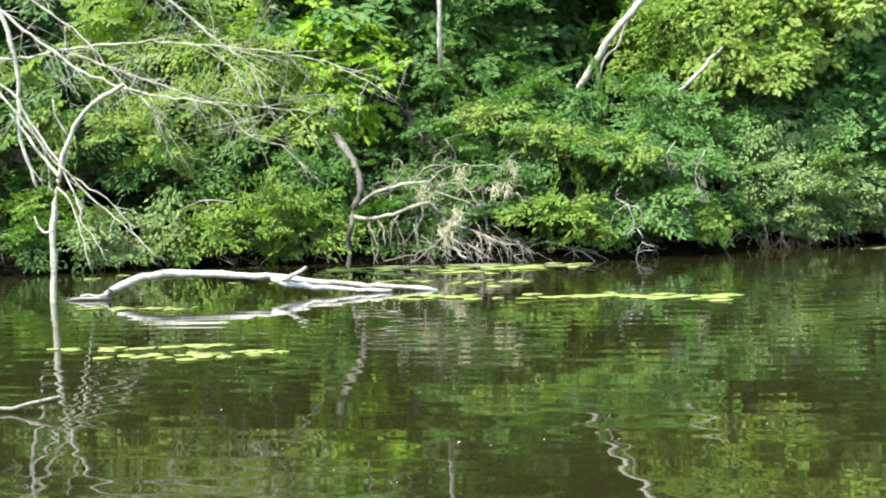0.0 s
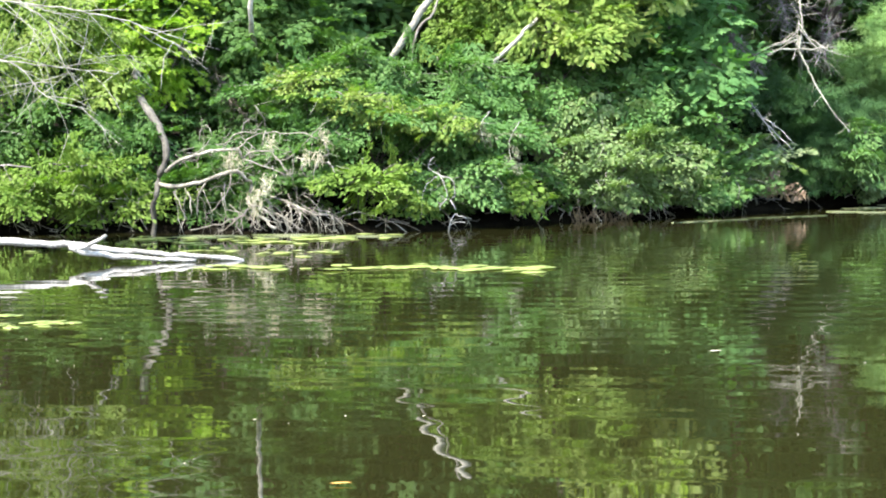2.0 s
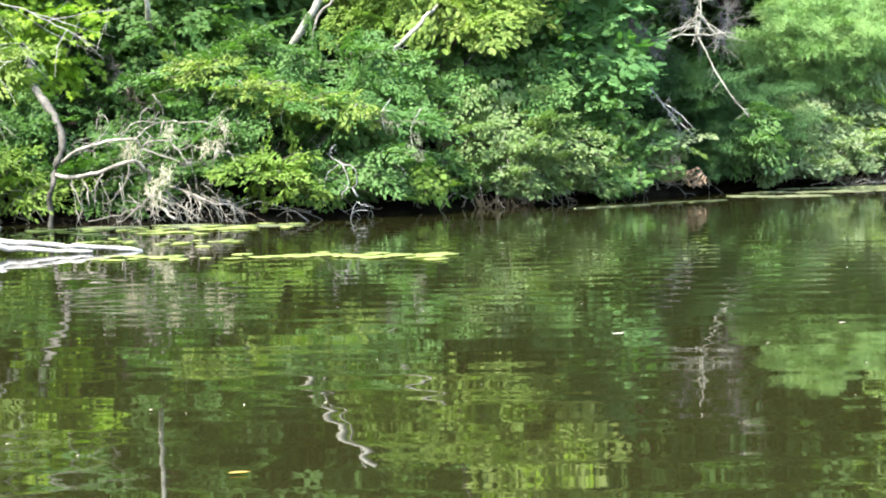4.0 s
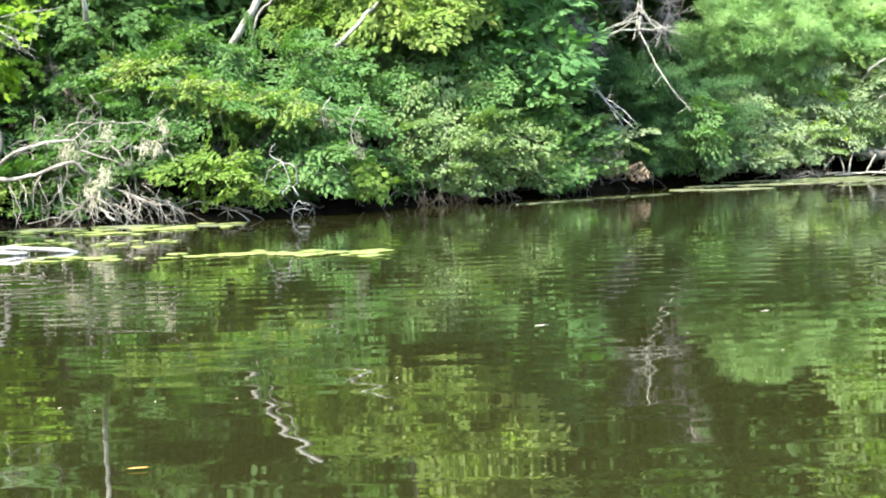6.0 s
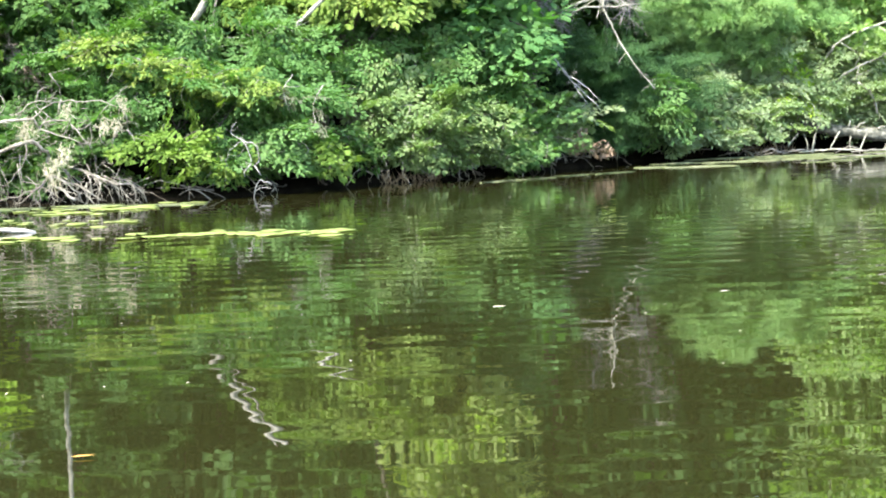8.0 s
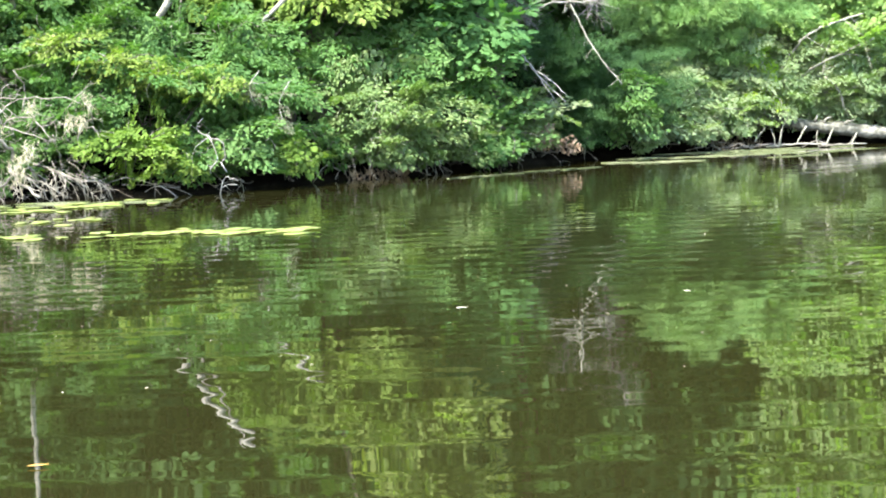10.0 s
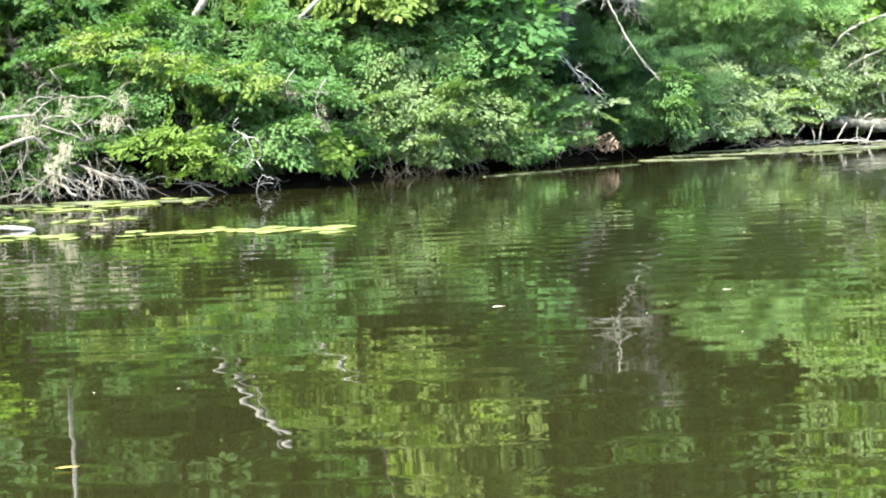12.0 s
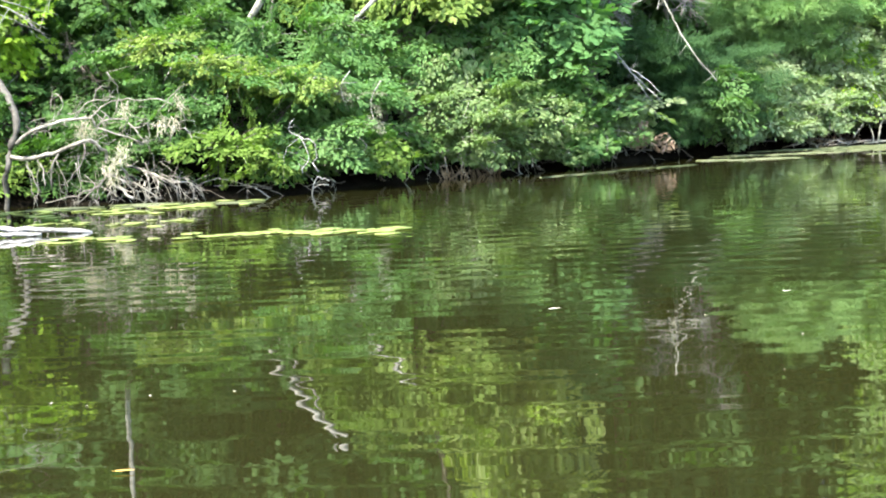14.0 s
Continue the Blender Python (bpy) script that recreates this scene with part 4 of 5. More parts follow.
fine_roots = [
    ([(-5.4, 22.03, 1.11), (-5.26, 22.05, 1.21), (-4.99, 22.01, 1.32), (-4.79, 21.94, 1.31), (-4.39, 21.87, 1.29), (-4.27, 21.85, 1.22)], 0.01, 0.004),
    ([(-5.57, 22.0, 1.17), (-5.4, 21.93, 1.28), (-5.24, 21.86, 1.33), (-5.06, 21.85, 1.34), (-5.0, 21.9, 1.37)], 0.01, 0.004),
    ([(-5.31, 21.86, 1.28), (-5.23, 21.86, 1.45), (-5.13, 21.91, 1.52)], 0.01, 0.004),
    ([(-5.12, 21.92, 1.67), (-5.03, 22.0, 1.51), (-5.02, 22.05, 1.34)], 0.01, 0.004),
    ([(-4.91, 22.05, 1.3), (-4.94, 22.03, 1.1)], 0.01, 0.004),
    ([(-5.0, 21.95, 1.34), (-5.04, 21.88, 1.13)], 0.01, 0.004),
    ([(-4.21, 21.85, 1.18), (-4.16, 21.89, 1.05), (-4.25, 21.96, 0.97), (-4.34, 22.03, 0.91)], 0.01, 0.004),
    ([(-4.33, 21.97, 0.91), (-4.39, 22.04, 0.74), (-4.3, 22.05, 0.55)], 0.01, 0.004),
    ([(-4.2, 22.04, 0.93), (-4.09, 21.99, 0.8)], 0.01, 0.004),
    ([(-4.88, 21.9, 1.02), (-4.73, 21.85, 0.87), (-4.64, 21.86, 0.71)], 0.01, 0.004),
    ([(-5.28, 21.87, 0.98), (-5.03, 21.93, 0.9), (-4.7, 22.01, 0.76)], 0.01, 0.004),
    ([(-5.47, 22.02, 1.07), (-5.55, 22.05, 0.94), (-5.49, 22.02, 0.82)], 0.01, 0.004),
]
loose_roots = []
for k in range(20):
    s = np.array((rng.uniform(-5.6, -4.5), 21.98, rng.uniform(0.15, 0.55)))
    end = np.array((s[0] + rng.normal(0.15, 0.3), 21.9 + rng.uniform(-0.12, 0.2), rng.uniform(-0.03, 0.05)))
    mid = (s + end) / 2 + rng.normal(0, 0.07, 3)
    loose_roots.append(([s, mid, end], rng.uniform(0.003, 0.006), 0.0025))
for k in range(40):
    s = np.array((rng.uniform(-6.0, -4.2), 22.05, rng.uniform(0.45, 1.3)))
    end = s + (rng.uniform(-0.4, 0.4), rng.uniform(-0.1, 0.3), rng.uniform(-0.35, 0.25))
    loose_roots.append(([s, (s + end) / 2 + rng.normal(0, 0.09, 3), end], 0.006, 0.003))
for k in range(8):
    u = rng.random()
    s = np.array((-5.15 + 1.1 * u, 21.95, 0.50 - 0.24 * u))
    reach = rng.uniform(0.05, 0.6)
    end = s + (reach, rng.uniform(-0.15, 0.1), -s[2] - 0.02)
    mid = s * 0.45 + end * 0.55 + (rng.normal(0, 0.03), 0, rng.uniform(0.03, 0.12))
    loose_roots.append(([s, mid, end], rng.uniform(0.003, 0.008), 0.002))
for k in range(6):
    s = np.array((rng.uniform(-6.3, -5.5), 21.95, rng.uniform(0.55, 0.72)))
    end = s + (rng.normal(0, 0.12), rng.uniform(-0.1, 0.1), -s[2] - 0.02)
    loose_roots.append(([s, (s + end) / 2 + (rng.normal(0, 0.06), 0, 0), end], rng.uniform(0.003, 0.008), 0.002))
roots = main_roots + hanging_roots + fine_roots + loose_roots
tangle = limbs("root_tangle", "pale tangled dead roots and branches at the waterline", "dead roots", (-5.3, 22.0, 0.0), roots, ROOT, rng,
               [(7, 0.25, 0.006), (9, 0.3, 0.005), (9, 0.25, 0.004), (5, 0.2, 0.004), (5, 0.2, 0.004)] + [(2, 0.16, 0.003)] * 130, "root", knotty=0.014)
for x, z, w in ((-5.5, 0.95, 0.05), (-5.36, 0.97, 0.05), (-4.97, 0.68, 0.06), (-5.02, 0.57, 0.06), (-4.32, 0.97, 0.05), (-4.46, 0.97, 0.04), (-4.22, 1.22, 0.04), (-4.92, 1.16, 0.03), (-5.19, 0.43, 0.07), (-5.12, 0.28, 0.06), (-5.08, 0.48, 0.05), (-5.44, 0.9, 0.06)):
    straw = Build()
    n = 70
    at = np.stack([x + rng.normal(0, w * 0.9, n), 21.88 + rng.normal(0, 0.04, n), z + 0.03 + rng.normal(0, 0.06, n)], 1)
    put_leaves(straw, at, rng.normal(0, 0.5, (n, 3)) + (0, 0, -0.7), rng.normal(0, 0.7, (n, 3)) + (0, -0.6, 0.6), rng.uniform(0.05, 0.14, n), "blade")
    tagged(part("dry_grass", straw, STRAW, tangle, "straw-coloured dry flood debris"), kind="stuff")
ivy = Build()
for x, y, z in ((-6.52, 22.2, 1.2), (-6.62, 22.38, 1.42), (-6.78, 22.5, 1.65), (-6.9, 22.6, 1.85), (-6.98, 22.7, 2.05)):
    lump_leaves(ivy, (x, y, z), (0.13, 0.12, 0.14), rng, "oval", 0.05, 0.55, tier=0.09)
part("ivy", ivy, DEEP, leaning, "dark green ivy leaves")

# ---- fallen tree with bare branches and thin leaves over the water ----
fallen = limbs("fallen_tree", "fallen tree with bleached bare branches arching over the water", "fallen tree", (-11.44, 17.95, 0.11),
      [([(-11.44, 17.95, 0.01), (-10.8, 17.59, 2.12), (-10.07, 17.13, 3.4), (-9.15, 17.04, 4.32)], 0.11, 0.05),
       ([(-10.43, 17.4, 2.85), (-8.73, 16.49, 2.31), (-8.35, 16.49, 1.82), (-8.08, 16.49, 1.45), (-7.8, 16.49, 1.14), (-7.24, 16.49, 0.66), (-7.02, 16.49, 0.44)], 0.022, 0.007),
       ([(-9.33, 17.04, 4.22), (-8.94, 16.94, 3.14), (-8.76, 16.94, 2.52), (-8.76, 16.94, 1.84), (-8.58, 16.94, 1.21)], 0.034, 0.019),
       ([(-9.7, 16.94, 3.22), (-8.49, 16.03, 2.17), (-8.25, 16.03, 1.9), (-7.82, 16.03, 1.39), (-7.33, 16.03, 1.06), (-6.92, 16.03, 0.55)], 0.019, 0.006),
       ([(-10.34, 17.31, 2.94), (-9.2, 17.4, 2.66), (-8.44, 17.4, 2.72), (-7.48, 17.4, 2.77), (-6.5, 17.4, 2.67), (-5.47, 17.4, 2.5), (-4.72, 17.4, 2.14)], 0.020, 0.004),
       ([(-9.7, 17.04, 3.67), (-8.94, 16.94, 3.14), (-8.42, 16.94, 2.75), (-7.96, 16.94, 2.43), (-7.31, 16.94, 2.19), (-6.48, 16.94, 2.06), (-5.34, 16.94, 1.91)], 0.021, 0.004),
       ([(-9.15, 17.13, 4.32), (-7.96, 17.31, 3.86), (-7.14, 17.4, 3.22), (-6.69, 17.4, 2.82), (-6.24, 17.4, 2.47), (-6.07, 17.4, 2.06), (-5.88, 17.4, 1.75)], 0.019, 0.005),
       ([(-8.42, 17.4, 2.72), (-7.5, 17.4, 2.37), (-6.59, 17.4, 2.03), (-6.27, 17.4, 1.71), (-5.7, 17.4, 1.51)], 0.012, 0.004),
       ([(-9.24, 17.04, 4.04), (-8.53, 16.94, 3.24), (-8.01, 16.94, 2.85), (-7.57, 16.94, 2.35), (-7.0, 16.94, 1.87)], 0.015, 0.004),
       ([(-8.08, 16.49, 1.45), (-7.69, 16.12, 0.98), (-7.49, 15.75, 0.84), (-7.17, 15.57, 0.49)], 0.010, 0.004)], BLEACHED, rng,
      [(0, 0.3, 0.01), (7, 0.5, 0.006), (5, 0.5, 0.007), (8, 0.5, 0.0045), (32, 0.9, 0.0045), (32, 0.9, 0.0045), (32, 0.9, 0.0045), (20, 0.7, 0.0045), (20, 0.7, 0.0045), (4, 0.3, 0.005)])
thin = Build()
for c, r in (((-8.7, 19.8, 3.0), (0.8, 0.5, 0.4)), ((-7.5, 19.8, 2.9), (0.75, 0.5, 0.4)), ((-7.9, 19.7, 2.15), (0.7, 0.4, 0.35)), ((-6.6, 19.8, 2.05), (0.5, 0.35, 0.24)), ((-9.6, 19.8, 2.4), (0.7, 0.5, 0.5)), ((-8.4, 20.2, 4.0), (1.3, 0.6, 0.6)), ((-6.3, 19.7, 1.85), (0.36, 0.25, 0.18)), ((-7.2, 19.9, 2.5), (0.7, 0.4, 0.35)), ((-8.4, 19.6, 1.75), (0.6, 0.4, 0.3))):
    s = (c[1] - 1.5) / c[1]
    c = (c[0] * s, c[1] - 1.4, 1.25 + (c[2] - 1.25) * s)
    lump_leaves(thin, c, r, rng, "oval", 0.062, 0.6, 0.3)
part("crown", thin, YELLOW, fallen, "sparse yellowish-green leaves")

# ---- snag and bleached log standing in the water ----
limbs("snag", "thin bent bleached snag standing in the water", "dead tree", (-8.06, 16.2, 0.0),
      [([(-8.06, 16.18, -0.15), (-8.08, 16.27, 0.38), (-8.1, 16.33, 0.8), (-8.05, 16.4, 1.27), (-7.93, 16.47, 1.75), (-7.69, 16.53, 2.07), (-7.37, 16.6, 2.27)], 0.038, 0.024),
       ([(-8.04, 16.4, 1.3), (-8.4, 16.6, 1.62), (-8.8, 16.8, 2.0)], 0.022, 0.012),
       ([(-8.09, 16.3, 0.75), (-8.22, 16.3, 0.72), (-8.3, 16.3, 0.9)], 0.016, 0.009),
       ([(-7.95, 16.5, 1.7), (-8.1, 16.5, 1.95), (-8.12, 16.5, 2.15)], 0.012, 0.006),
       ([(-8.05, 16.35, 1.2), (-7.85, 16.3, 1.0), (-7.7, 16.2, 0.6), (-7.6, 16.2, 0.3)], 0.012, 0.006)], BLEACHED, rng, [(2, 0.2, 0.005)])
log = limbs("floating_log", "bleached bare log arching out of the water with a forked end", "log", (-6.2, 16.8, 0.0),
      [([(-7.56, 16.38, 0.0), (-7.50, 16.44, 0.09), (-7.30, 16.56, 0.195), (-7.02, 16.67, 0.245), (-6.36, 16.77, 0.225), (-5.76, 16.88, 0.185), (-5.52, 16.95, 0.14), (-4.96, 17.05, 0.085), (-4.15, 17.2, 0.0)], 0.045, 0.022),
       ([(-5.85, 16.85, 0.17), (-5.7, 16.8, 0.13), (-5.39, 16.87, 0.07), (-5.03, 16.93, 0.04), (-4.6, 17.0, 0.02)], 0.035, 0.015),
       ([(-5.78, 16.8, 0.15), (-5.66, 16.76, 0.18), (-5.55, 16.73, 0.23), (-5.43, 16.7, 0.29)], 0.026, 0.017),
       ([(-7.50, 16.40, 0.06), (-7.64, 16.33, 0.045), (-7.80, 16.28, 0.04)], 0.018, 0.012)], DRIFT, rng)
stub = Build()
tube(stub, [(-7.48, 16.36, 0.10), (-7.52, 16.31, 0.02), (-7.53, 16.28, -0.12)], 0.034, 0.022, 8, 0.08, rng, 0.006)
tube(stub, [(-7.46, 16.32, 0.01), (-7.7, 16.27, 0.015), (-8.0, 16.24, -0.01)], 0.03, 0.02, 8, 0.1, rng, 0.006)
part("stub", stub, WET, log, "dark wet broken end")
limbs("floating_branch", "thin dead branch lying half under water", "dead branch", (-4.45, 8.4, 0.0),
      [([(-4.95, 8.3, 0.05), (-4.6, 8.36, 0.03), (-4.36, 8.42, 0.045), (-4.2, 8.46, 0.085)], 0.013, 0.008)], GREYWOOD, rng)

# ---- big fallen log at the far bank ----
old_log = limbs("fallen_log", "large weathered mossy log lying out over the water with broken stubs", "log", (6.8, 30.8, 0.0),
      [([(5.80, 30.98, 0.50), (6.1, 30.95, 0.455), (6.6, 30.92, 0.385), (7.32, 30.88, 0.29), (7.8, 30.85, 0.225), (8.6, 30.7, 0.1), (9.6, 30.5, -0.05)], 0.10, 0.13)], MOSSY, rng, mark="trunk")
for line, r in (([(6.13, 30.72, -0.03), (6.15, 30.66, 0.2), (6.18, 30.64, 0.36), (6.25, 30.68, 0.48)], 0.017), ([(5.90, 30.8, 0.36), (5.84, 30.7, 0.31), (5.68, 30.6, 0.14)], 0.017), ([(6.62, 30.75, 0.36), (6.56, 30.66, 0.30), (6.42, 30.6, 0.08)], 0.017),
                ([(7.09, 30.72, 0.30), (7.04, 30.62, 0.26), (6.93, 30.56, 0.03)], 0.018), ([(7.5, 30.7, 0.22), (7.44, 30.6, 0.14), (7.36, 30.55, -0.02)], 0.015), ([(6.3, 30.88, 0.50), (6.32, 30.86, 0.56), (6.33, 30.85, 0.61)], 0.014),
                ([(6.80, 30.84, 0.44), (6.82, 30.8, 0.51), (6.83, 30.8, 0.56)], 0.018), ([(6.95, 30.82, 0.42), (6.98, 30.78, 0.48), (7.08, 30.76, 0.51)], 0.015), ([(7.3, 30.8, 0.38), (7.35, 30.76, 0.43), (7.47, 30.74, 0.44)], 0.016), ([(5.9, 30.92, 0.57), (5.92, 30.9, 0.64), (5.91, 30.9, 0.68)], 0.012),
                ([(6.0, 30.8, 0.34), (6.05, 30.7, 0.16), (6.02, 30.66, -0.02)], 0.012), ([(6.82, 30.74, 0.28), (6.78, 30.68, 0.12), (6.82, 30.64, -0.02)], 0.012)):
    piece = Build()
    tube(piece, line, r, r * 0.6, 6, 0.06, rng, 0.004)
    part("stub", piece, BLEACHED, old_log, "pale broken branch stub")
moss = Build()
n = 160
s = rng.uniform(0, 1, n)
at = np.stack([5.85 + 1.5 * s, 30.94 - 0.08 * s, 0.595 - 0.2 * s + rng.normal(0, 0.012, n)], 1)
put_leaves(moss, at, rng.normal(0, 1, (n, 3)), rng.normal(0, 0.4, (n, 3)) + (0, -0.3, 1), rng.uniform(0.02, 0.05, n), "oval")
tagged(part("leaf_litter", moss, WITHER, old_log, "pale flecks of dry leaves"), kind="stuff")
limbs("dead_stick", "long pale stick lying on the weed before the fallen log", "stick", (5.9, 30.5, 0.0), [([(5.85, 30.5, 0.03), (6.4, 30.45, 0.06), (7.0, 30.4, 0.045), (7.6, 30.38, 0.03)], 0.016, 0.010)], BLEACHED, rng, [(2, 0.2, 0.004)])
limbs("dead_stick", "bleached stick leaning from the bank into the water", "stick", (5.06, 30.55, 0.0), [([(4.58, 30.7, 0.36), (4.8, 30.62, 0.21), (5.08, 30.5, -0.03)], 0.016, 0.010)], BLEACHED, rng, [(2, 0.2, 0.004)])
for line in ([(6.35, 31.40, 1.45), (6.58, 30.90, 1.87), (6.93, 30.80, 2.09), (7.67, 30.80, 2.32)], [(6.47, 31.30, 1.14), (6.81, 30.90, 1.40), (7.12, 30.80, 1.56), (7.86, 30.80, 1.87)], [(6.99, 30.90, 1.22), (7.21, 30.80, 1.01), (7.30, 30.80, 0.66)]):
    limbs("dead_branch", "bleached dead branch leaning through the far shrubs", "dead branch", line[0], [(line, 0.024, 0.014)], BLEACHED, rng, [(6, 0.5, 0.007)], group="bleached branches")

# ---- sticks and roots along the water's edge ----
limbs("dead_stick", "white forked stick hanging at the dark bank", "stick", (-2.75, 22.33, 0.74),
      [([(-2.84, 22.33, 0.98), (-2.92, 22.28, 0.87), (-2.84, 22.23, 0.78), (-2.75, 22.18, 0.74), (-2.66, 22.16, 0.71), (-2.58, 22.14, 0.67), (-2.55, 22.14, 0.48), (-2.60, 22.14, 0.42), (-2.53, 22.13, 0.30)], 0.004, 0.008),
       ([(-2.75, 22.18, 0.74), (-2.68, 22.15, 0.61), (-2.65, 22.13, 0.47), (-2.71, 22.13, 0.38), (-2.75, 22.13, 0.28)], 0.005, 0.007),
       ([(-2.75, 22.18, 0.74), (-2.87, 22.15, 0.67), (-2.94, 22.13, 0.56), (-2.97, 22.13, 0.40), (-2.99, 22.13, 0.24)], 0.0028, 0.002)], DRIFT, rng, [(3, 0.18, 0.003), (2, 0.15, 0.003)])
limbs("dead_stick", "white angular stick at the waterline", "stick", (-2.66, 22.4, 0.0),
      [([(-2.68, 22.4, -0.05), (-2.66, 22.4, 0.09), (-2.59, 22.4, 0.215), (-2.52, 22.39, 0.20), (-2.43, 22.38, 0.155)], 0.007, 0.006), ([(-2.66, 22.4, 0.07), (-2.58, 22.38, 0.115), (-2.44, 22.36, 0.115)], 0.006, 0.005)], DRIFT, rng)
for k in range(11):
    x = rng.uniform(-4.0, 2.6)
    y = shore(x) - rng.uniform(0.0, 0.2)
    size, lift = rng.uniform(0.25, 0.6), rng.uniform(0.06, 0.26)
    line = [(x - size, shore(x - size) + 0.1, lift * rng.uniform(0.5, 1.3)), (x - size * 0.4, y, lift + rng.uniform(0.0, 0.06)), (x + size * 0.3, y - 0.06, lift * rng.uniform(0.6, 1.1)), (x + size * 0.8, y - 0.1, -0.03)]
    limbs("dead_stick", "thin wandering brown root in the shade of the undercut bank", "stick", line[0], [(line, rng.uniform(0.004, 0.007), 0.003)], (GREYWOOD, BARK)[k % 2], rng, [(1, 0.2, 0.002)], group="roots under the bank")
for k in range(46):
    x = rng.uniform(-11.5, 5.2)
    if -6.6 < x < -3.8:
        continue
    p = np.array(bank(x, rng.uniform(-0.05, 0.4))) + (0, 0, rng.uniform(0.02, 0.2))
    end = p + (rng.uniform(-0.5, 0.5), -rng.uniform(0.1, 0.35), 0)
    end[2] = rng.uniform(-0.02, 0.12)
    mid = (p + end) / 2 + (rng.normal(0, 0.08), 0, rng.uniform(0.02, 0.18))
    limbs("dead_stick", "thin dead grey root or stick at the waterline", "stick", tuple(p), [([p, mid, end], rng.uniform(0.006, 0.014), 0.004)], GREYWOOD if k % 3 else BLEACHED, rng, [(3, 0.25, 0.004)], group="sticks along the water")
for k in range(10):
    x = rng.uniform(4.4, 6.8)
    p = np.array((x, 30.4 + rng.uniform(-0.4, 0.4), 0.02))
    limbs("dead_stick", "dead stick lying among floating weed", "stick", tuple(p), [([p, p + (0.25, -0.05, rng.uniform(0.02, 0.12)), p + (rng.uniform(0.3, 0.7), -0.1, rng.uniform(0.0, 0.12))], 0.008, 0.004)], GREYWOOD, rng, group="sticks along the water")
# bare lower branches of the shrubs, and withered sprays
for x, d, z, n in ((-0.9, 0.1, 0.45, 7), (-0.2, 0.0, 0.45, 9), (0.4, 0.05, 0.4, 7), (-2.9, 0.2, 0.6, 6), (-8.6, 0.1, 0.4, 10), (-9.6, 0.0, 0.45, 12), (4.8, 0.0, 0.45, 12), (-7.5, 0.1, 0.35, 9)):
    p = np.array(bank(x, d + 0.25)) + (0, 0, z * 0.6)
    lines = []
    for _ in range(n):
        end = np.array((x + rng.uniform(-0.6, 0.6), p[1] - rng.uniform(0.25, 0.6), rng.uniform(0.0, z)))
        mid = (p + end) / 2 + (rng.normal(0, 0.1), 0, rng.uniform(-0.08, 0.14))
        lines.append(([p + rng.normal(0, 0.06, 3), mid, end], rng.uniform(0.005, 0.010), 0.003))
    limbs("dead_branch", "bare pale lower branches of a shrub over the water", "dead branch", tuple(p), lines, BLEACHED, rng, [(3, 0.2, 0.003)] * n, group="bare branches at the water")
for x, y, z, rx, rz in ((-1.90, 22.90, 1.01, 0.10, 0.26), (-2.28, 22.70, 1.28, 0.08, 0.14), (-4.3, 22.5, 1.05, 0.2, 0.22), (-1.5, 24.9, 0.9, 0.2, 0.2), (4.1, 29.9, 0.55, 0.3, 0.25), (6.4, 31.3, 1.0, 0.4, 0.3)):
    dry = Build()
    lump_leaves(dry, (x, y, z), (rx, rx * 0.7, rz), rng, "lance", 0.05, 0.55, 0.7, tier=0.12)
    ob = thing("withered_branch", (x, y, z), "withered grey-tan spray hanging among green leaves", "dead branch", "withered sprays")
    tagged(part("leaf_spray", dry, WITHER, ob), kind="stuff")
    stalk = Build()
    tube(stalk, [(x + 0.1, y + 0.4, z + rz + 0.15), (x, y, z + rz * 0.6), (x + 0.05, y - 0.05, z - rz * 0.8)], 0.008, 0.004, 5, 0.1, rng, 0.008)
    part("stalk", stalk, BLEACHED, ob)
limbs("dead_stick", "straight pale stick lying across the low shrubs", "stick", (-7.7, 22.5, 0.9), [([(-8.1, 22.35, 0.93), (-7.8, 22.3, 0.94), (-7.4, 22.35, 0.90)], 0.014, 0.009)], BLEACHED, rng)
limbs("dead_branch", "arching grey branch over the bank behind the log", "dead branch", bank(-9.2, 0.3), [([bank(-9.2, 0.3), (-9.0, 21.9, 0.7), (-8.6, 21.8, 0.92), (-8.1, 21.8, 0.9)], 0.02, 0.008)], GREYWOOD, rng, [(5, 0.3, 0.005)])
rust = Build()
lump_leaves(rust, (1.9, 26.85, 0.36), (0.2, 0.16, 0.14), rng, "oval", 0.08, 1.1, 0.5, tier=0.12)
lump_leaves(rust, (2.2, 27.1, 0.22), (0.16, 0.15, 0.1), rng, "oval", 0.08, 1.1, 0.5, tier=0.12)
tagged(new("dead_leaves", rust.mesh("dead_leaves", RUST)), "clump of brown dead leaves caught on the bank", "dead leaves", kind="stuff")
grass = Build()
for x0, x1 in ((-1.2, -0.3), (5.0, 6.0)):
    n = 150
    xs = rng.uniform(x0, x1, n)
    at = np.array([bank(x, d) for x, d in zip(xs, rng.uniform(-0.02, 0.25, n))])
    put_leaves(grass, at, rng.normal(0, 0.5, (n, 3)) + (0, -0.4, 0.6), rng.normal(0, 0.5, (n, 3)) + (0, -1, 0), rng.uniform(0.1, 0.24, n), "blade")
tagged(new("dry_grass", grass.mesh("dry_grass", RUST)), "reddish dry grass fringe on the bank edge", "grass", kind="stuff")


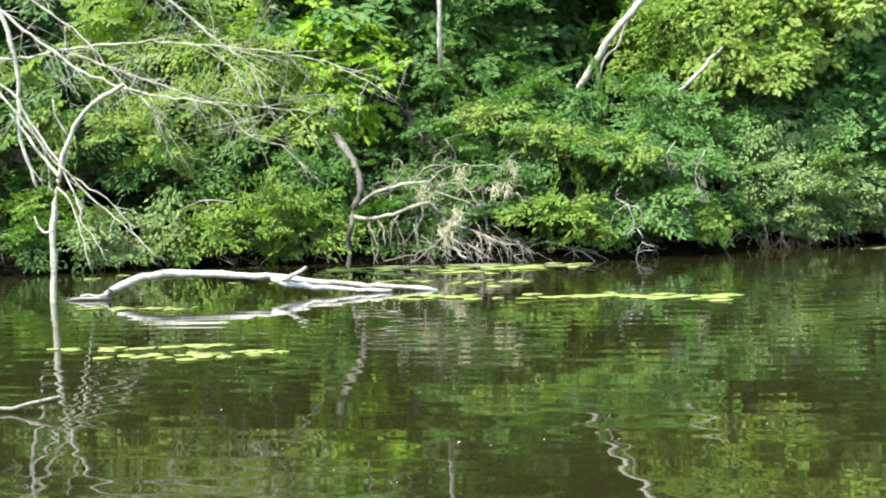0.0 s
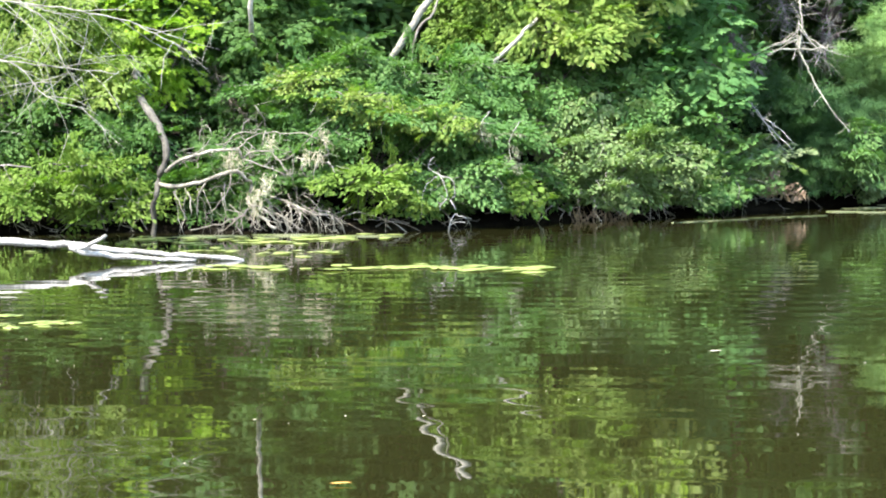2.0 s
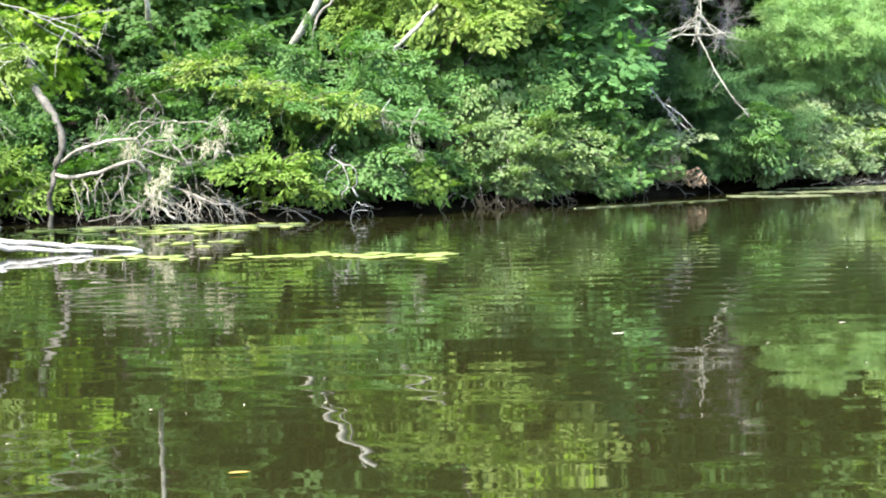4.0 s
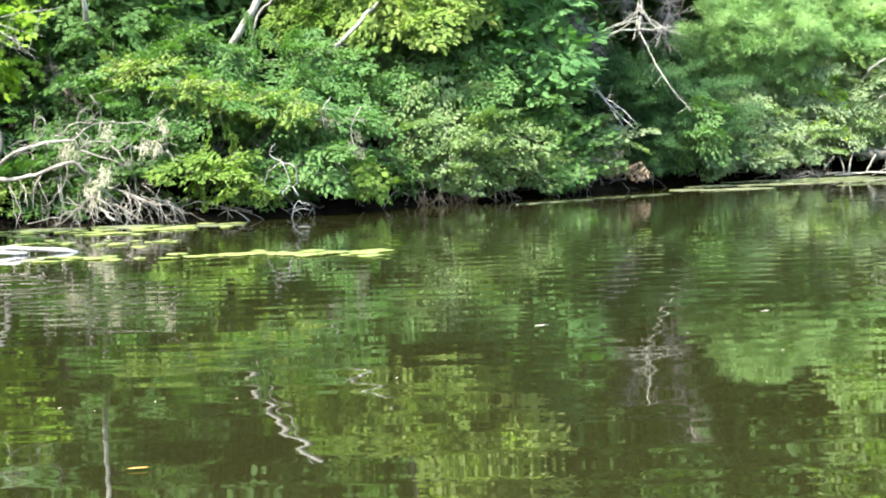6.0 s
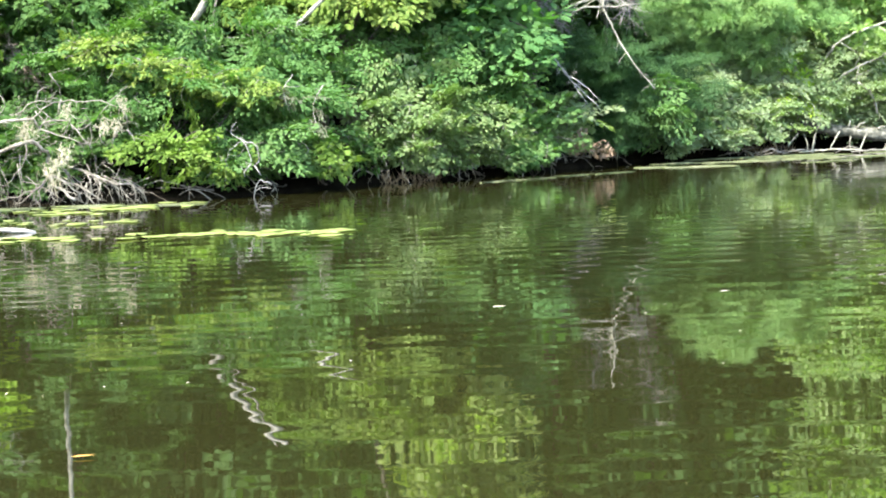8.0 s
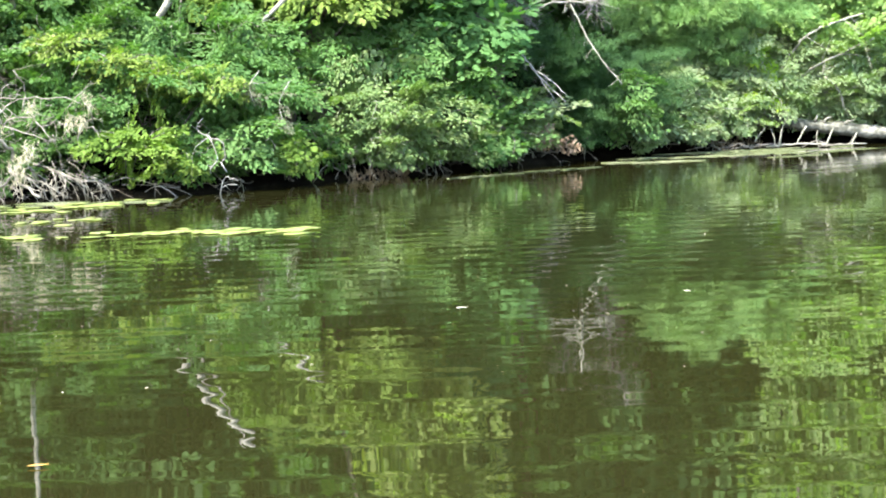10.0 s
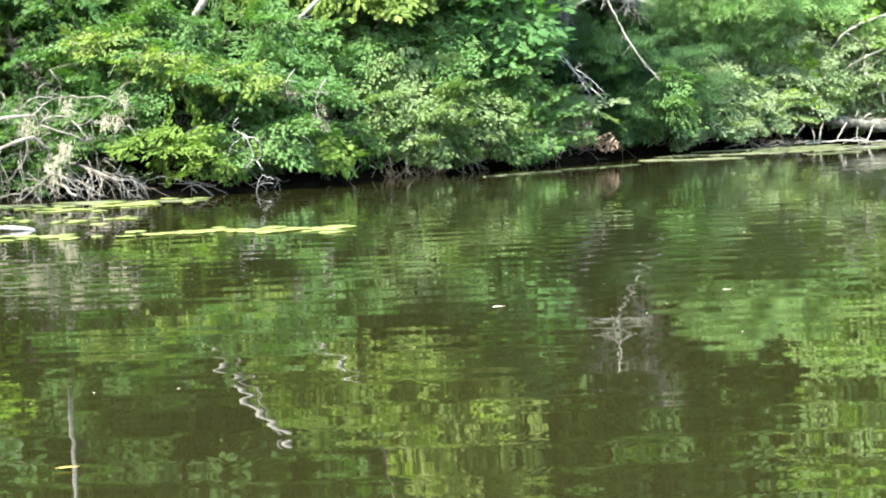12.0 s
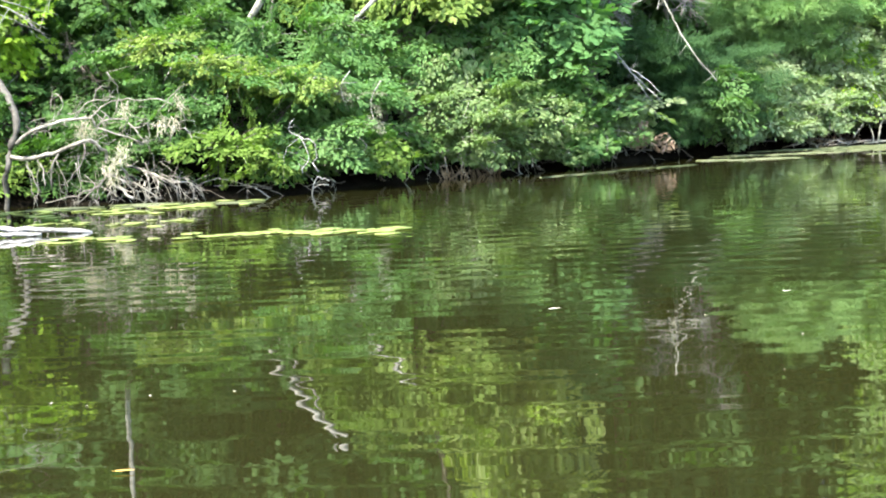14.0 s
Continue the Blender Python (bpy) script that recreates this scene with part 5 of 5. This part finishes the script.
# ---- lily pads and floating weed ----
def pad_mesh(k):
    """A heart-shaped floating pad with a notch, a low rim and a slightly curled edge."""
    n = 15
    a = np.linspace(0.2, 2 * math.pi - 0.2, n)
    curl = 0.03 * np.sin(a * 2 + k) + 0.02 * rng.uniform(-1, 1, n)
    rim = np.stack([np.cos(a) * 1.12, np.sin(a) * 0.9, 0.012 + 0.5 * curl.clip(-0.02)], 1)
    low = rim * (0.99, 0.99, 0) - (0, 0, 0.012)
    inner = rim * (0.5, 0.5, 0.2) + (0, 0, 0.006)
    v = np.vstack([[(0.08, 0, 0.0)], inner, rim, low])
    i = np.arange(n - 1)
    one, two, three = 1 + i, 1 + n + i, 1 + 2 * n + i
    f = np.concatenate([np.stack([0 * i, one, one + 1], 1), np.stack([one, two, two + 1], 1), np.stack([one, two + 1, one + 1], 1), np.stack([two, three, three + 1], 1), np.stack([two, three + 1, two + 1], 1)])
    return Build().add(v, f).mesh("lily_pad", PAD)


PADS = [pad_mesh(k) for k in range(5)]


def lily_pads(count, place, label, low=0.065, high=0.125):
    for _ in range(count):
        x, y = place()
        ob = new("lily_pad", PADS[rng.integers(0, 5)])
        s = rng.uniform(low, high)
        ob.matrix_basis = pose(x, y, 0.006 + rng.uniform(0, 0.008), rng.normal(0, 1.0), rng.normal(0, 1.0), rng.uniform(0, 360)) @ Matrix.Diagonal((s, s, s, 1))
        tagged(ob, label, "lily pad", "lily pads on the pond")


def along(x0, y0, x1, y1, wide):
    def place():
        s = rng.random()
        return x0 + (x1 - x0) * s + rng.normal(0, 0.05), y0 + (y1 - y0) * s + rng.normal(0, wide)
    return place


lily_pads(50, along(-2.6, 16.2, -1.0, 15.85, 0.14), "yellow-green lily pad floating in a drifting line", 0.055, 0.125)
lily_pads(30, along(-4.3, 16.2, -2.4, 16.15, 0.22), "yellow-green lily pad floating in a drifting line", 0.055, 0.125)
lily_pads(74, along(-6.4, 20.5, -3.2, 20.9, 0.45), "yellow-green lily pad floating near the dead roots", 0.055, 0.12)
lily_pads(32, along(-5.2, 18.7, -3.4, 18.2, 0.3), "yellow-green lily pad floating near the bleached log", 0.045, 0.1)
lily_pads(28, along(-9.4, 19.6, -5.8, 19.2, 0.6), "yellow-green lily pad floating behind the bleached log", 0.04, 0.1)
lily_pads(24, along(-7.3, 15.2, -5.9, 15.1, 0.1), "yellow-green lily pad floating before the bleached log", 0.035, 0.085)
lily_pads(40, along(-5.2, 11.0, -3.9, 11.3, 0.09), "bright yellow-green lily pad floating on open water", 0.035, 0.08)
lily_pads(16, along(-5.8, 11.5, -5.0, 11.5, 0.08), "bright yellow-green lily pad floating on open water", 0.035, 0.075)
lily_pads(14, along(-4.5, 11.75, -4.9, 11.7, 0.05), "bright yellow-green lily pad floating on open water", 0.05, 0.09)
weed = Build()
for x0, y0, x1, y1, wide, n in ((0.6, 24.4, 2.4, 25.9, 0.06, 5), (2.6, 27.0, 4.5, 26.7, 0.12, 8), (3.0, 28.3, 4.8, 28.0, 0.25, 9), (4.5, 28.8, 7.4, 29.3, 0.5, 18), (5.5, 27.7, 9.5, 28.7, 0.3, 8), (4.0, 29.6, 6.5, 30.2, 0.25, 18), (-5.8, 21.4, -3.2, 21.3, 0.2, 12)):
    for _ in range(n):
        s = rng.random()
        mid = np.array((x0 + (x1 - x0) * s, y0 + (y1 - y0) * s + rng.normal(0, wide), 0.006))
        a = np.linspace(0, 2 * np.pi, 11, endpoint=False)
        long, broad = rng.uniform(0.12, 0.5), rng.uniform(0.010, 0.034)
        edge = np.stack([np.cos(a) * long * rng.uniform(0.6, 1.2, 11), np.sin(a) * broad * rng.uniform(0.5, 1.3, 11) + np.cos(a) * long * (y1 - y0) / (x1 - x0), rng.uniform(0, 0.006, 11)], 1)
        k = np.arange(11)
        weed.add(np.vstack([[mid + (0, 0, 0.006)], mid + edge, mid + edge * (1.02, 1.02, 0) - (0, 0, 0.008)]), np.concatenate([np.stack([0 * k, 1 + k, 1 + (k + 1) % 11], 1), np.stack([1 + k, 12 + k, 1 + (k + 1) % 11], 1), np.stack([12 + k, 12 + (k + 1) % 11, 1 + (k + 1) % 11], 1)]))
tagged(new("floating_weed", weed.mesh("floating_weed", WEED)), "mats of yellowish floating weed on the water", "water plants", kind="stuff")
leafy = Build()
put_leaves(leafy, np.array([(-1.12, 6.18, 0.008)]), np.array([(1.0, 0.15, 0.02)]), np.array([(0.0, 0.0, 1.0)]), np.array([0.085]), "lance")
tagged(new("floating_leaf", leafy.mesh("floating_leaf", AMBER)), "orange-yellow fallen leaf floating on dark water", "leaf")
for x, y, s in ((1.65, 10.35, 0.06), (0.33, 9.95, 0.08)):
    one = Build()
    put_leaves(one, np.array([(x, y, 0.008)]), np.array([(1.0, 0.1, 0.03)]), np.array([(0.0, -0.1, 1.0)]), np.array([s]), "lance")
    tagged(new("floating_leaf", one.mesh("floating_leaf", STRAW)), "pale bleached leaf floating on the pond", "leaf")
fluff = Build()
n = 150
at = np.stack([rng.uniform(-4, 5, n), rng.uniform(5.0, 17, n), np.full(n, 0.004)], 1)
put_leaves(fluff, at, rng.normal(0, 1, (n, 3)) * (1, 1, 0.1), rng.normal(0, 0.2, (n, 3)) + (0, 0, 1), rng.uniform(0.008, 0.02, n), "oval")
tagged(new("floating_fluff", fluff.mesh("floating_fluff", STRAW)), "specks of pale plant fluff scattered on the water", "debris", kind="stuff")
